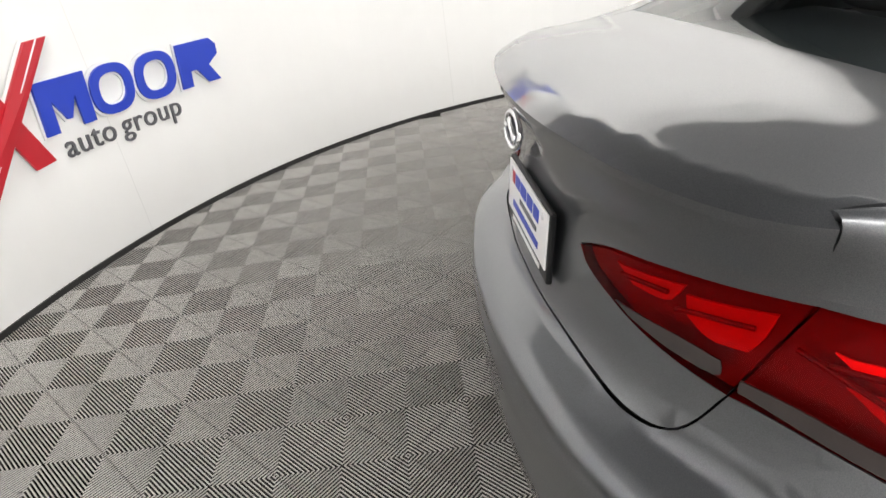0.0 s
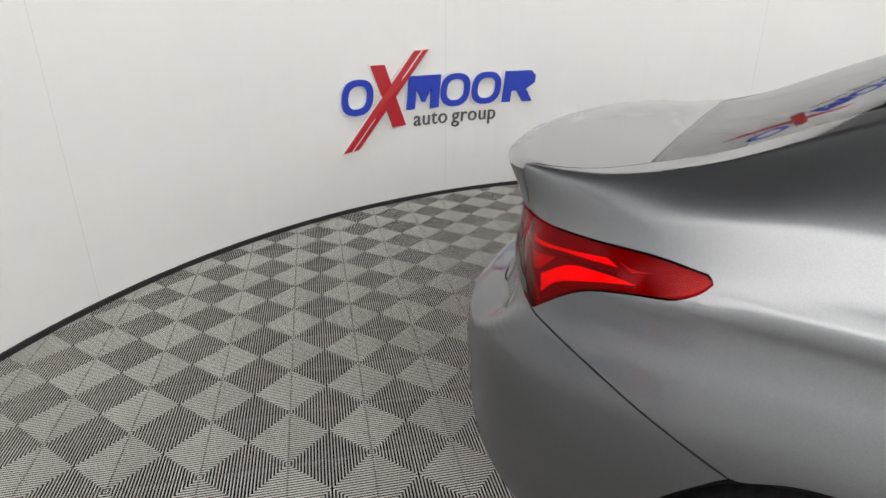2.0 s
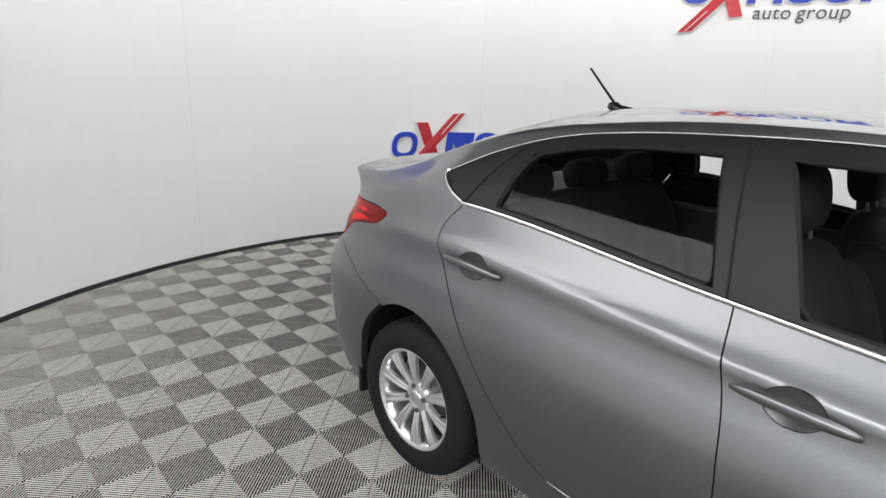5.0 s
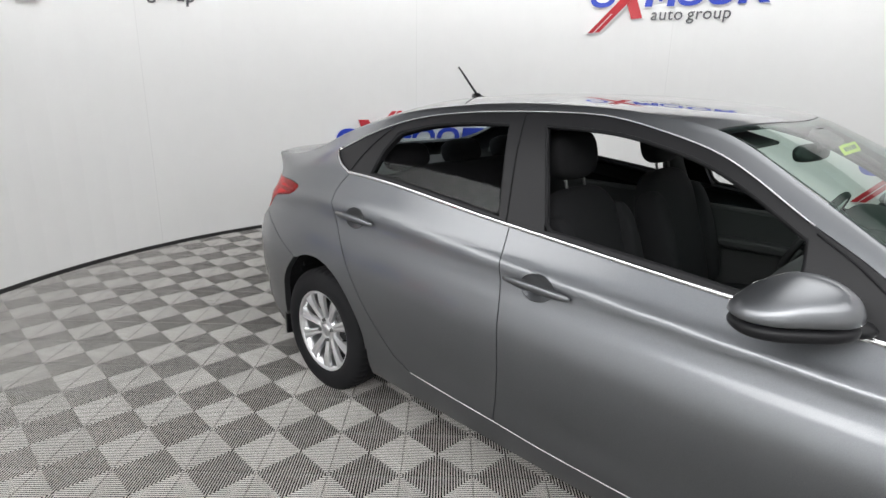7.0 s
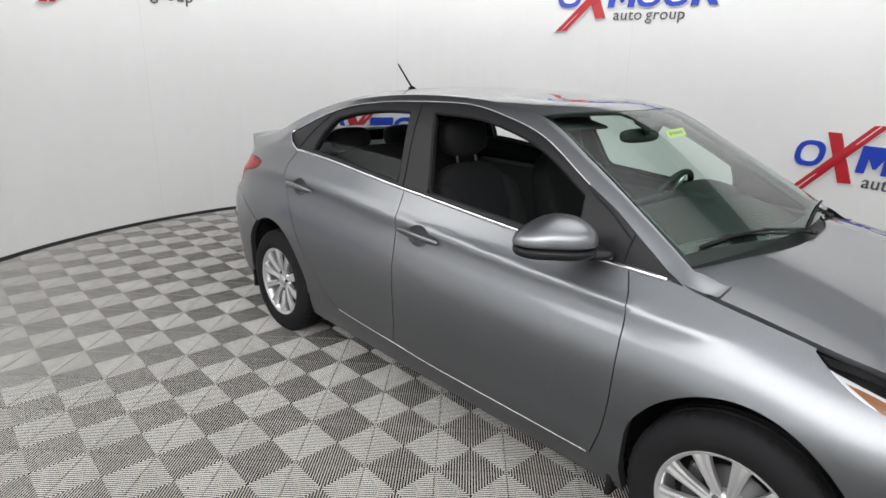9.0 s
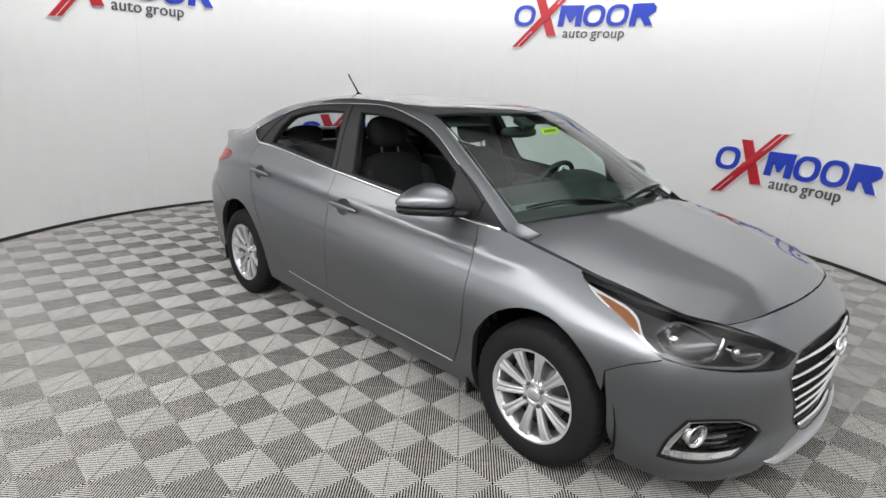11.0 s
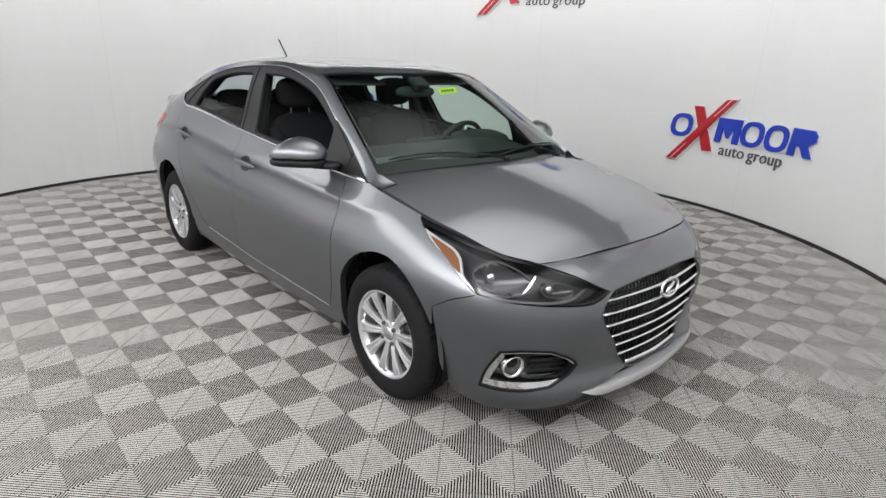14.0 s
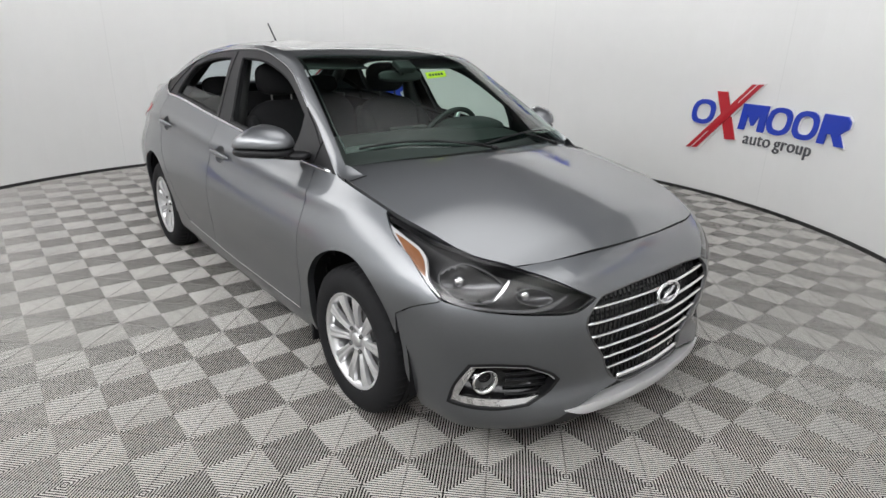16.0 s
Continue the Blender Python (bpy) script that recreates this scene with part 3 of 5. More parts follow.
DOOR_FRONT = [(1.845, 0.300), (1.812, 0.40), (1.784, 0.55), (1.779, 0.68), (1.785, 0.75), (1.802, 0.86), (1.838, float(belt(0.843)))]
DOOR_SPLIT = [(2.940, float(belt(-0.258))), (2.926, 0.92), (2.882, 0.755), (2.862, 0.56), (2.872, 0.45), (2.888, 0.332)]
DOOR_REAR = [(3.846, float(belt(-1.16))), (3.905, 1.015), (3.902, 0.97), (3.848, 0.89), (3.748, 0.76), (3.683, 0.68), (3.612, 0.59), (3.557, 0.527), (3.430, 0.398), (3.326, 0.352)]
SILL_F = [(2.888, 0.326), (2.68, 0.312), (2.178, 0.302), (1.845, 0.294)]
SILL_R = [(3.326, 0.352), (3.10, 0.337), (2.888, 0.326)]
F_ARCH = dict(x=1.292, rx=0.342, rz=0.385)
R_ARCH = dict(x=-1.275, rx=0.358, rz=0.396)
HL_REAR = [(1.286, 0.858), (1.242, 0.826), (1.178, 0.790), (1.085, 0.757), (0.975, 0.695), (0.905, 0.660)]
HL_LOW = [(0.905, 0.660), (0.86, 0.656), (0.722, 0.636), (0.564, 0.620), (0.430, 0.618), (0.345, 0.650)]
HL_TOP = [(0.345, 0.650), (0.505, 0.719), (0.635, 0.757), (0.80, 0.785), (0.891, 0.799), (1.0, 0.812), (1.187, 0.846), (1.286, 0.858)]
TL_TOP_Q = [(4.824, 0.987), (4.725, 0.986), (4.504, 0.993), (4.366, 0.997), (4.262, 0.990)]
TL_TIP = [(4.262, 0.990), (4.250, 0.978), (4.272, 0.956)]
TL_LOW_Q = [(4.272, 0.956), (4.305, 0.940), (4.394, 0.925), (4.485, 0.905), (4.545, 0.874), (4.620, 0.821)]
TL_LOW_B = [(4.620, 0.821), (4.70, 0.834), (4.80, 0.836), (4.915, 0.833)]
TL_TRUNK_LOW = [(4.915, 0.833), (5.03, 0.843), (5.147, 0.858), (5.25, 0.880), (5.275, 0.900)]
TL_TRUNK_TOP = [(5.275, 0.900), (5.20, 0.928), (5.056, 0.957), (4.907, 0.978), (4.824, 0.987)]
BUMP_GAP = [(4.620, 0.821), (4.45, 0.772), (4.33, 0.727), (4.150, 0.660)]
TRUNK_LOW = [(4.915, 0.833), (4.965, 0.760), (5.005, 0.732), (5.06, 0.724), (5.2, 0.727), (5.33, 0.733), (SIG_END, 0.737)]


def lip_z(s):
    """Height of the boot's rear edge."""
    return 1.088 + 0.008 * ramp(s, 4.83, SIG_END)


fa = arch(a0=0, a1=180, **F_ARCH)
ra = arch(a0=0, a1=180, **R_ARCH)


def arch_from(pts, z_low, start, end):
    """The run of an arch between two outline measures, carried straight down to z_low where it ends there."""
    lo, hi = min(start, end), max(start, end)
    run = sorted([p for p in pts if lo <= p[0] <= hi])
    return run if start < end else run[::-1]


FOG = outline([(0.786, 0.444), (0.70, 0.449), (0.590, 0.440)], [(0.590, 0.440), (0.50, 0.395), (0.470, 0.366)], [(0.470, 0.366), (0.50, 0.325), (0.580, 0.283)], [(0.580, 0.283), (0.70, 0.272), (0.868, 0.281)], [(0.868, 0.281), (0.845, 0.35), (0.786, 0.444)])
GRILLE = [(0.0, 0.288), (0.205, 0.298), (0.30, 0.425), (0.394, 0.572), (0.352, 0.635), (0.318, 0.654), (0.16, 0.668), (0.0, 0.672)]


def ellipse(u, v, a, b, n=20, tilt=0.0):
    c, s = math.cos(tilt), math.sin(tilt)
    return [(u + a * math.cos(t) * c - b * math.sin(t) * s, v + a * math.cos(t) * s + b * math.sin(t) * c) for t in np.linspace(0, 2 * math.pi, n, endpoint=False)]


def skirt_point(s, z, side, lift=0.0):
    p, n = surface_at(skirt, np.array([s]), np.array([z]))
    q = p[0] + n[0] * lift
    return Vector((q[0], side * q[1], q[2]))


def flank_v(x, w):
    """Upper flank by x and by v scaled to metres."""
    return upper(x, np.asarray(w) / 0.35)


HANDLES = ((float(SX(-0.060)), 0.860), (float(SX(-1.018)), 0.922))

R_END = float(SX(-0.920))      # where the rear arch meets the sill

for side in (-1, 1):
    # wing in front of the door
    a1 = arch_from(fa, 0.3, 1.086, 1.74)
    wing = outline(DOOR_FRONT, belt_run(0.843, 1.06, 5), [belt_run(1.06, 1.06, 1)[1], (1.586, 0.920), (1.40, 0.888), (1.286, 0.866)],
                   [(1.286, 0.866), (1.286, 0.858)], HL_REAR, [(0.905, 0.655), (1.005, 0.612), (1.090, 0.558)],
                   [(1.090, 0.558)] + a1 + [(1.735, 0.30)], [(1.735, 0.30), (1.735, 0.22), (1.845, 0.22)], [(1.845, 0.22), (1.845, 0.30)])
    sheet("fender", wing, skirt, PAINT, car, side, 0.03, 0.03)
    # doors
    for name, run, hd in (("front_door", [DOOR_FRONT, belt_run(0.843, -0.258), DOOR_SPLIT, SILL_F], 0), ("rear_door", [DOOR_SPLIT[::-1], belt_run(-0.258, -1.16), DOOR_REAR, SILL_R], 1)):
        hs, hz = HANDLES[hd]
        cup = ellipse(hs, hz, 0.062, 0.042, 22, 0.03 if side < 0 else 0.03)
        door = sheet(name, outline(*run), skirt, PAINT, car, side, 0.015, 0.03, holes=[cup])
        # the dished finger well and the bar across it
        fs, fz = hs, hz

        def well(u, v, fs=fs, fz=fz):
            p, n = surface_at(skirt, np.asarray(u, float).ravel(), np.asarray(v, float).ravel())
            q = ((u - fs) / 0.062) ** 2 + ((v - fz) / 0.042) ** 2
            return p - n * (0.022 * np.clip(1 - q, 0, 1) ** 0.8)[:, None]

        sheet("handle_recess", cup, well, PAINT, door, side, 0.01, 0.0, gap=0.0)
        bar = []
        rad = []
        for k, t in enumerate(np.linspace(-1, 1, 15)):
            bar.append(skirt_point(hs - 0.128 * t, hz - 0.004 * t + 0.004 - 0.006 * t * t, side, 0.011 + 0.014 * (1 - t * t)))
            rad.append(0.015 * (1 - 0.55 * abs(t) ** 4))
        hb = tube("door_handle", bar, rad, PAINT, door, "painted pull handle", 10, 0.7)
        if hd == 0 and side > 0:
            lathe("lock_cylinder", [(0.0, 0.004), (0.007, 0.004), (0.008, 0.0)], DARK_METAL, door, tuple(skirt_point(hs + 0.15, hz, side, 0.002)), (90 * -side, 0, 0), n=16)
    # sill below the doors
    sill = outline([(1.735, 0.296), (1.845, 0.290)] , [(1.845, 0.290), (2.178, 0.298), (2.68, 0.308), (2.888, 0.322), (3.10, 0.333), (3.326, 0.356), (3.45, 0.366), (R_END, 0.378)],
                   [(R_END, 0.378), (R_END + 0.004, 0.305), (R_END, 0.215)], [(R_END, 0.215), (2.5, 0.19), (1.735, 0.175)], [(1.735, 0.175), (1.735, 0.296)])
    sheet("sill", sill, skirt, PAINT, car, side, 0.04, 0.03, lift=-0.008)
    tube("sill_seam", [skirt_point(s, z, side, -0.002) for s, z in smooth_line([(1.86, 0.293), (2.178, 0.300), (2.68, 0.310), (2.888, 0.324), (3.10, 0.335), (3.326, 0.350)], 0.05)], 0.0028, SATIN, car, sides=6)
    # rear quarter
    a2 = arch_from(ra, 0.3, 4.150, 3.50)
    quarter = outline(belt_run(-1.16, -1.989, 20), [belt_run(-1.989, -1.989, 1)[1], (4.824, 0.987)], TL_TOP_Q, TL_TIP, TL_LOW_Q, BUMP_GAP,
                      [(4.150, 0.660)] + [p for p in a2 if p[1] > 0.375] + [(R_END, 0.352)], [(R_END, 0.352), (3.45, 0.353), (3.326, 0.352)], DOOR_REAR[::-1])
    sheet("quarter_panel", quarter, skirt, PAINT, car, side, 0.022, 0.03)
    # tail lights: housing, glowing red guides, lens
    tl = tagged(new("tail_light"), "red tail light with bright light guides")
    tl.parent = car
    outer = outline(TL_TOP_Q, TL_TIP, TL_LOW_Q, TL_LOW_B, [(4.915, 0.833), (4.87, 0.91), (4.824, 0.987)])
    inner = outline(TL_TRUNK_LOW, TL_TRUNK_TOP, [(4.824, 0.987), (4.87, 0.91), (4.915, 0.833)])
    for edge in (outer, inner):
        sheet("housing", edge, skirt, RED_DEEP, tl, side, 0.03, 0.0, lift=-0.016)
        sheet("lens", edge, skirt, RED_LENS, tl, side, 0.03, 0.018, lift=0.003)
    guides = (
        outline([(4.638, 0.894), (4.623, 0.853)], [(4.623, 0.853), (4.563, 0.898), (4.489, 0.921), (4.37, 0.945)], [(4.37, 0.945), (4.465, 0.946), (4.567, 0.935), (4.638, 0.894)]),
        outline([(4.80, 0.934), (4.583, 0.961), (4.469, 0.973)], [(4.469, 0.973), (4.433, 0.961), (4.481, 0.957), (4.595, 0.950), (4.769, 0.922)], [(4.769, 0.922), (4.80, 0.934)]),
        outline([(4.780, 0.908), (4.611, 0.938)], [(4.611, 0.938), (4.646, 0.903), (4.713, 0.884), (4.780, 0.908)]),
        outline([(4.441, 0.969), (4.37, 0.966)], [(4.37, 0.966), (4.406, 0.958)], [(4.406, 0.958), (4.441, 0.969)]),
        outline([(5.187, 0.910), (5.021, 0.940)], [(5.021, 0.940), (5.045, 0.908), (5.135, 0.894)], [(5.135, 0.894), (5.187, 0.910)]),
        outline([(5.022, 0.928), (4.872, 0.953)], [(4.872, 0.953), (4.885, 0.917), (4.905, 0.891)], [(4.905, 0.891), (4.97, 0.885), (5.013, 0.900)], [(5.013, 0.900), (5.022, 0.928)]),
    )
    for k, edge in enumerate(guides):
        sheet("light_guide", edge, skirt, RED_BRIGHT if k < 2 else RED_MID, tl, side, 0.02, 0.004, lift=-0.010)
    # dark bars that part the glowing fields
    for line in ([(4.84, 0.925), (4.70, 0.900), (4.65, 0.875), (4.61, 0.842)], [(4.80, 0.922), (4.60, 0.945), (4.44, 0.953)], [(5.03, 0.905), (4.99, 0.914), (4.90, 0.928)], [(5.16, 0.903), (5.11, 0.912), (5.05, 0.921)]):
        tube("divider", [skirt_point(u, w, side, -0.005) for u, w in smooth_line(line, 0.03)], 0.0035, RED_DEEP, tl, sides=6)
    for edge in (outline([(5.151, 0.866), (5.001, 0.877), (4.935, 0.875)], [(4.935, 0.875), (4.930, 0.858), (5.005, 0.853), (5.112, 0.859)], [(5.112, 0.859), (5.151, 0.866)]),
                 outline([(4.900, 0.862), (4.80, 0.866), (4.682, 0.862)], [(4.682, 0.862), (4.652, 0.838)], [(4.652, 0.838), (4.784, 0.842), (4.900, 0.846)], [(4.900, 0.846), (4.900, 0.862)])):
        sheet("reversing_lamp", edge, skirt, CLEAR_DARK, tl, side, 0.02, 0.004, gap=0.0, lift=0.0045)
    # fog lamp bay
    fog = tagged(new("fog_lamp"), "round fog lamp in a chrome trimmed black bay")
    fog.parent = car

    def bay(u, v):
        p, n = surface_at(skirt, np.asarray(u, float).ravel(), np.asarray(v, float).ravel())
        return p - n * 0.045

    sheet("bay", FOG, bay, GLOSS_BLACK, fog, side, 0.03, 0.0, gap=-0.004)
    ring = [p[:2] for p in FOG]
    sheet("surround", [(0.665 + (u - 0.665) * 1.03, 0.36 + (v - 0.36) * 1.04) for u, v in ring], skirt, BLACK_TRIM, fog, side, 0.03, 0.045, 0.0, 0.002, holes=[[(0.665 + (u - 0.665) * 0.955, 0.36 + (v - 0.36) * 0.93) for u, v in ring]])
    edge = outline([(0.782, 0.432), (0.838, 0.35), (0.862, 0.290)], [(0.862, 0.290), (0.72, 0.281), (0.592, 0.287), (0.535, 0.312)], [(0.535, 0.312), (0.60, 0.306), (0.72, 0.306), (0.825, 0.313)], [(0.825, 0.313), (0.80, 0.36), (0.766, 0.424)], [(0.766, 0.424), (0.782, 0.432)])
    sheet("chrome_trim", edge, skirt, CHROME, fog, side, 0.012, 0.02, 0.0, -0.004)
    sheet("chrome_line", outline([(0.782, 0.437), (0.70, 0.443), (0.590, 0.434)], [(0.590, 0.434), (0.505, 0.392), (0.479, 0.366)], [(0.479, 0.366), (0.487, 0.366), (0.51, 0.387), (0.592, 0.427)], [(0.592, 0.427), (0.70, 0.436), (0.782, 0.430)], [(0.782, 0.430), (0.782, 0.437)]), skirt, SATIN, fog, side, 0.02, 0.01, 0.0, -0.003)
    fp, fn = surface_at(skirt, np.array([0.722]), np.array([0.366]))
    fdir = Vector((0.93, side * 0.30, -0.02)).normalized()
    fpos = Vector((fp[0][0], side * fp[0][1], fp[0][2])) - fdir * 0.03
    eul = fdir.to_track_quat("Z", "Y").to_euler()
    et = tuple(math.degrees(e) for e in eul)
    lathe("bezel", [(0.044, -0.02), (0.046, 0.018), (0.043, 0.022), (0.036, 0.012), (0.034, 0.0)], CHROME, fog, tuple(fpos), et, n=32)
    lathe("reflector", [(0.036, 0.004), (0.024, -0.02), (0.0, -0.028)], DARK_METAL, fog, tuple(fpos), et, n=32)
    lathe("lens", [(0.037, 0.006), (0.02, 0.012), (0.0, 0.014)], LENS, fog, tuple(fpos), et, n=32)
    for k in range(5):
        z = 0.315 + 0.024 * k
        tube("slat", [skirt_point(s, z, side, -0.024) for s in np.linspace(0.51, 0.655, 6)], 0.004, BLACK_TRIM, fog, sides=6)
    # head lamp
    hl = tagged(new("headlight"), "swept headlight with clear lens, dark housing and amber reflector")
    hl.parent = car
    lamp_edge = outline(HL_REAR, HL_LOW, HL_TOP)
    sheet("lens", lamp_edge, skirt, LENS, hl, side, 0.03, 0.012, 0.002, -0.001)

    def tub(u, v, deep=0.075):
        p, n = surface_at(skirt, np.asarray(u, float).ravel(), np.asarray(v, float).ravel())
        return p - n * deep

    sheet("housing", lamp_edge, tub, LAMP_GREY, hl, side, 0.03, 0.0, -0.006)
    sheet("housing_rim", lamp_edge, skirt, GLOSS_BLACK, hl, side, 0.03, 0.075, 0.003, -0.004, holes=[[(0.80 + (p[0] - 0.80) * 0.955, 0.715 + (p[1] - 0.715) * 0.86 - 0.004) for p in lamp_edge]])
    strip_out = [(1.250, 0.830), (1.203, 0.801), (1.124, 0.767), (1.041, 0.721), (0.958, 0.685), (0.915, 0.668)]
    strip_in = [(0.932, 0.680), (0.982, 0.709), (1.022, 0.762), (1.066, 0.786), (1.152, 0.807), (1.250, 0.830)]
    sheet("light_strip", outline(strip_out, [strip_out[-1], strip_in[0]], strip_in), skirt, STRIP, hl, side, 0.015, 0.012, 0.0, -0.010)
    sheet("amber_reflector", outline([(1.205, 0.810), (1.144, 0.799), (1.066, 0.779)], [(1.066, 0.779), (1.026, 0.755), (0.995, 0.712)], [(0.995, 0.712), (1.061, 0.739), (1.136, 0.777), (1.205, 0.810)]), skirt, AMBER, hl, side, 0.015, 0.006, 0.0, -0.007)
    sheet("lower_strip", outline([(0.905, 0.668), (0.856, 0.657), (0.765, 0.643), (0.678, 0.634), (0.580, 0.629), (0.518, 0.637), (0.452, 0.671)], [(0.452, 0.671), (0.462, 0.673)], [(0.462, 0.673), (0.527, 0.647), (0.580, 0.639), (0.678, 0.643), (0.765, 0.653), (0.860, 0.670), (0.905, 0.680)], [(0.905, 0.680), (0.905, 0.668)]), skirt, STRIP_DIM, hl, side, 0.015, 0.006, 0.0, -0.010)
    for s, z, a, b_, deep in ((0.812, 0.715, 0.140, 0.050, 0.055), (0.572, 0.674, 0.066, 0.026, 0.035)):
        rim_e = ellipse(s, z, a, b_, 30, 0.14)

        def bowl(u, w, s=s, z=z, a=a, b_=b_, deep=deep):
            u, w = np.asarray(u, float).ravel(), np.asarray(w, float).ravel()
            p, n = surface_at(skirt, u, w)
            q = ((u - s) / a) ** 2 + ((w - z) / b_) ** 2
            return p - n * (0.012 + deep * np.clip(1 - q, 0, 1) ** 0.6)[:, None]

        sheet("reflector", rim_e, bowl, BOWL, hl, side, 0.008, 0.0, gap=0.0)
        sheet("reflector_edge", [(u, w) for u, w in ellipse(s, z, a * 1.03, b_ * 1.05, 30, 0.14)], skirt, LAMP_GREY, hl, side, 0.02, 0.006, 0.0, -0.011, holes=[ellipse(s, z, a * 0.97, b_ * 0.95, 30, 0.14)])
        bulb = skirt_point(s + a * 0.45, z + 0.016, side, -0.045)
        e3 = tuple(math.degrees(e) for e in Vector((0.95, side * 0.28, 0.05)).normalized().to_track_quat("Z", "Y").to_euler())
        lathe("bulb_shield", [(0.017, -0.02), (0.019, 0.012), (0.015, 0.022), (0.0, 0.024)], CHROME, hl, tuple(bulb), e3, n=24)
    sheet("crescent", outline([(0.656, 0.728), (0.657, 0.718), (0.678, 0.697), (0.706, 0.672), (0.718, 0.667)], [(0.718, 0.667), (0.687, 0.699), (0.664, 0.722), (0.656, 0.728)]), skirt, CHROME, hl, side, 0.01, 0.010, 0.0, -0.008)
    # upper flank: pillar, roof side and shoulder
    W = 0.35
    frame_top = [(1.01, 0.20 * W), (0.92, 0.50 * W), (0.782, 0.71 * W), (0.63, 0.765 * W), (0.503, 0.815 * W), (0.30, 0.865 * W), (0.10, 0.915 * W), (-0.035, 0.935 * W), (-0.39, 0.915 * W), (-0.66, 0.905 * W), (-0.838, 0.885 * W), (-1.015, 0.81 * W), (-1.167, 0.69 * W), (-1.296, 0.48 * W)]
    frame_tip = [(-1.296, 0.48 * W), (-1.306, 0.455 * W), (-1.304, 0.42 * W), (-1.280, 0.29 * W), (-1.225, 0.12 * W), (-1.15, 0.0)]
    shoulder = outline([(1.04, 0.0), (1.01, 0.20 * W)], frame_top, frame_tip, [0] + [(x, 0.0) for x in np.linspace(-1.15, -1.989, 14)], [(-1.989, 0.0), (-1.992, W)], [0] + [(x, W) for x in np.linspace(-1.992, 1.055, 40)], [(1.055, W), (1.055, 0.0)], [0, (1.055, 0.0), (1.04, 0.0)])
    sheet("roof_side", shoulder, flank_v, PAINT, car, side, 0.03, 0.02, 0.0015)
    trim = outline(frame_top, frame_tip, [0] + [(x, 0.0) for x in np.linspace(-1.15, 1.03, 30)], [(1.03, 0.0), (1.01, 0.20 * W)])
    open_f = outline([(-0.228, 0.815 * W), (-0.02, 0.825 * W), (0.12, 0.815 * W), (0.32, 0.765 * W), (0.42, 0.735 * W), (0.52, 0.70 * W), (0.625, 0.64 * W)], [(0.625, 0.64 * W), (0.635, 0.40 * W), (0.625, 0.06 * W)], [(0.625, 0.06 * W), (-0.105, 0.045 * W)], [(-0.105, 0.045 * W), (-0.228, 0.815 * W)])
    open_r = outline([(-0.383, 0.80 * W), (-0.60, 0.805 * W), (-0.80, 0.775 * W), (-0.962, 0.69 * W)], [(-0.962, 0.69 * W), (-1.000, 0.42 * W)], [(-1.000, 0.42 * W), (-1.012, 0.06 * W)], [(-1.012, 0.06 * W), (-0.30, 0.045 * W)], [(-0.30, 0.045 * W), (-0.383, 0.80 * W)])
    fr = sheet("window_frame", trim, flank_v, BLACK_TRIM, car, side, 0.03, 0.035, 0.001, -0.003, holes=[open_f, open_r], label="satin black window surround and pillars")
    for hole in (open_f, open_r):
        path = []
        for u, w in [p[:2] for p in hole][::2]:
            p, n = surface_at(flank_v, np.array([u]), np.array([w]))
            q = p[0] - n[0] * 0.012
            path.append((q[0], side * q[1], q[2]))
        tube("window_seal", path, 0.009, RUBBER, fr, sides=6, closed=True)
    for line in ([(-0.262, 0.02 * W), (-0.300, 0.45 * W), (-0.330, 0.90 * W)], [(-1.15, 0.03 * W), (-1.08, 0.52 * W), (-1.005, 0.80 * W)],
                 [(0.838, 0.03 * W), (0.836, 0.30 * W), (0.842, 0.60 * W)], [(0.640, 0.72 * W), (0.745, 0.655 * W), (0.836, 0.50 * W)]):
        path = []
        for u, w in smooth_line(line, 0.03):
            p, n = surface_at(flank_v, np.array([u]), np.array([w]))
            q = p[0] - n[0] * 0.002
            path.append((q[0], side * q[1], q[2]))
        tube("door_gap", path, 0.003, RUBBER, fr, sides=6)
    # bright strip along the belt and up round the quarter light
    path = []
    for u, w in smooth_line(frame_tip, 0.02):
        p, n = surface_at(flank_v, np.array([u]), np.array([w]))
        path.append(p[0] + n[0] * 0.001)
    for x in np.linspace(-1.13, 0.99, 60):
        p, n = surface_at(skirt, np.array([float(SX(x))]), np.array([float(belt(x))]))
        path.append(p[0] + n[0] * 0.002)
    tube("belt_strip", [(q[0], side * q[1], q[2]) for q in path], 0.0085, CHROME, car, "chrome strip below the windows", 8, 0.55)
    flare = outline([(0.78, 0.004 * W), (1.02, 0.004 * W)], [(1.02, 0.004 * W), (0.985, 0.085 * W), (0.93, 0.080 * W), (0.85, 0.045 * W), (0.78, 0.016 * W)], [(0.78, 0.016 * W), (0.78, 0.004 * W)])
    sheet("strip_end", flare, flank_v, CHROME, car, side, 0.015, 0.006, 0.0, 0.004, label="broad chrome end of the strip")
    # foot of the pillar, running out into the bonnet's corner
    rows, cols = 9, 12
    foot = []
    for i in range(rows):
        k = i / (rows - 1)
        for j in range(cols):
            t = j / (cols - 1)
            a = upper(np.array([1.052]), np.array([0.02 + 0.98 * t]))[0]
            b = bonnet(np.array([1.150]), np.array([0.719 - 0.075 * t]))[0]
            q = a + (b - a) * k
            e = k * k * (3 - 2 * k)
            foot.append((q[0], side * q[1], a[2] + (b[2] + 0.004 - a[2]) * e))
    mesh_ob("pillar_foot", foot, [(i * cols + j, i * cols + j + 1, (i + 1) * cols + j + 1, (i + 1) * cols + j) for i in range(rows - 1) for j in range(cols - 1)], PAINT, car, smooth=True)
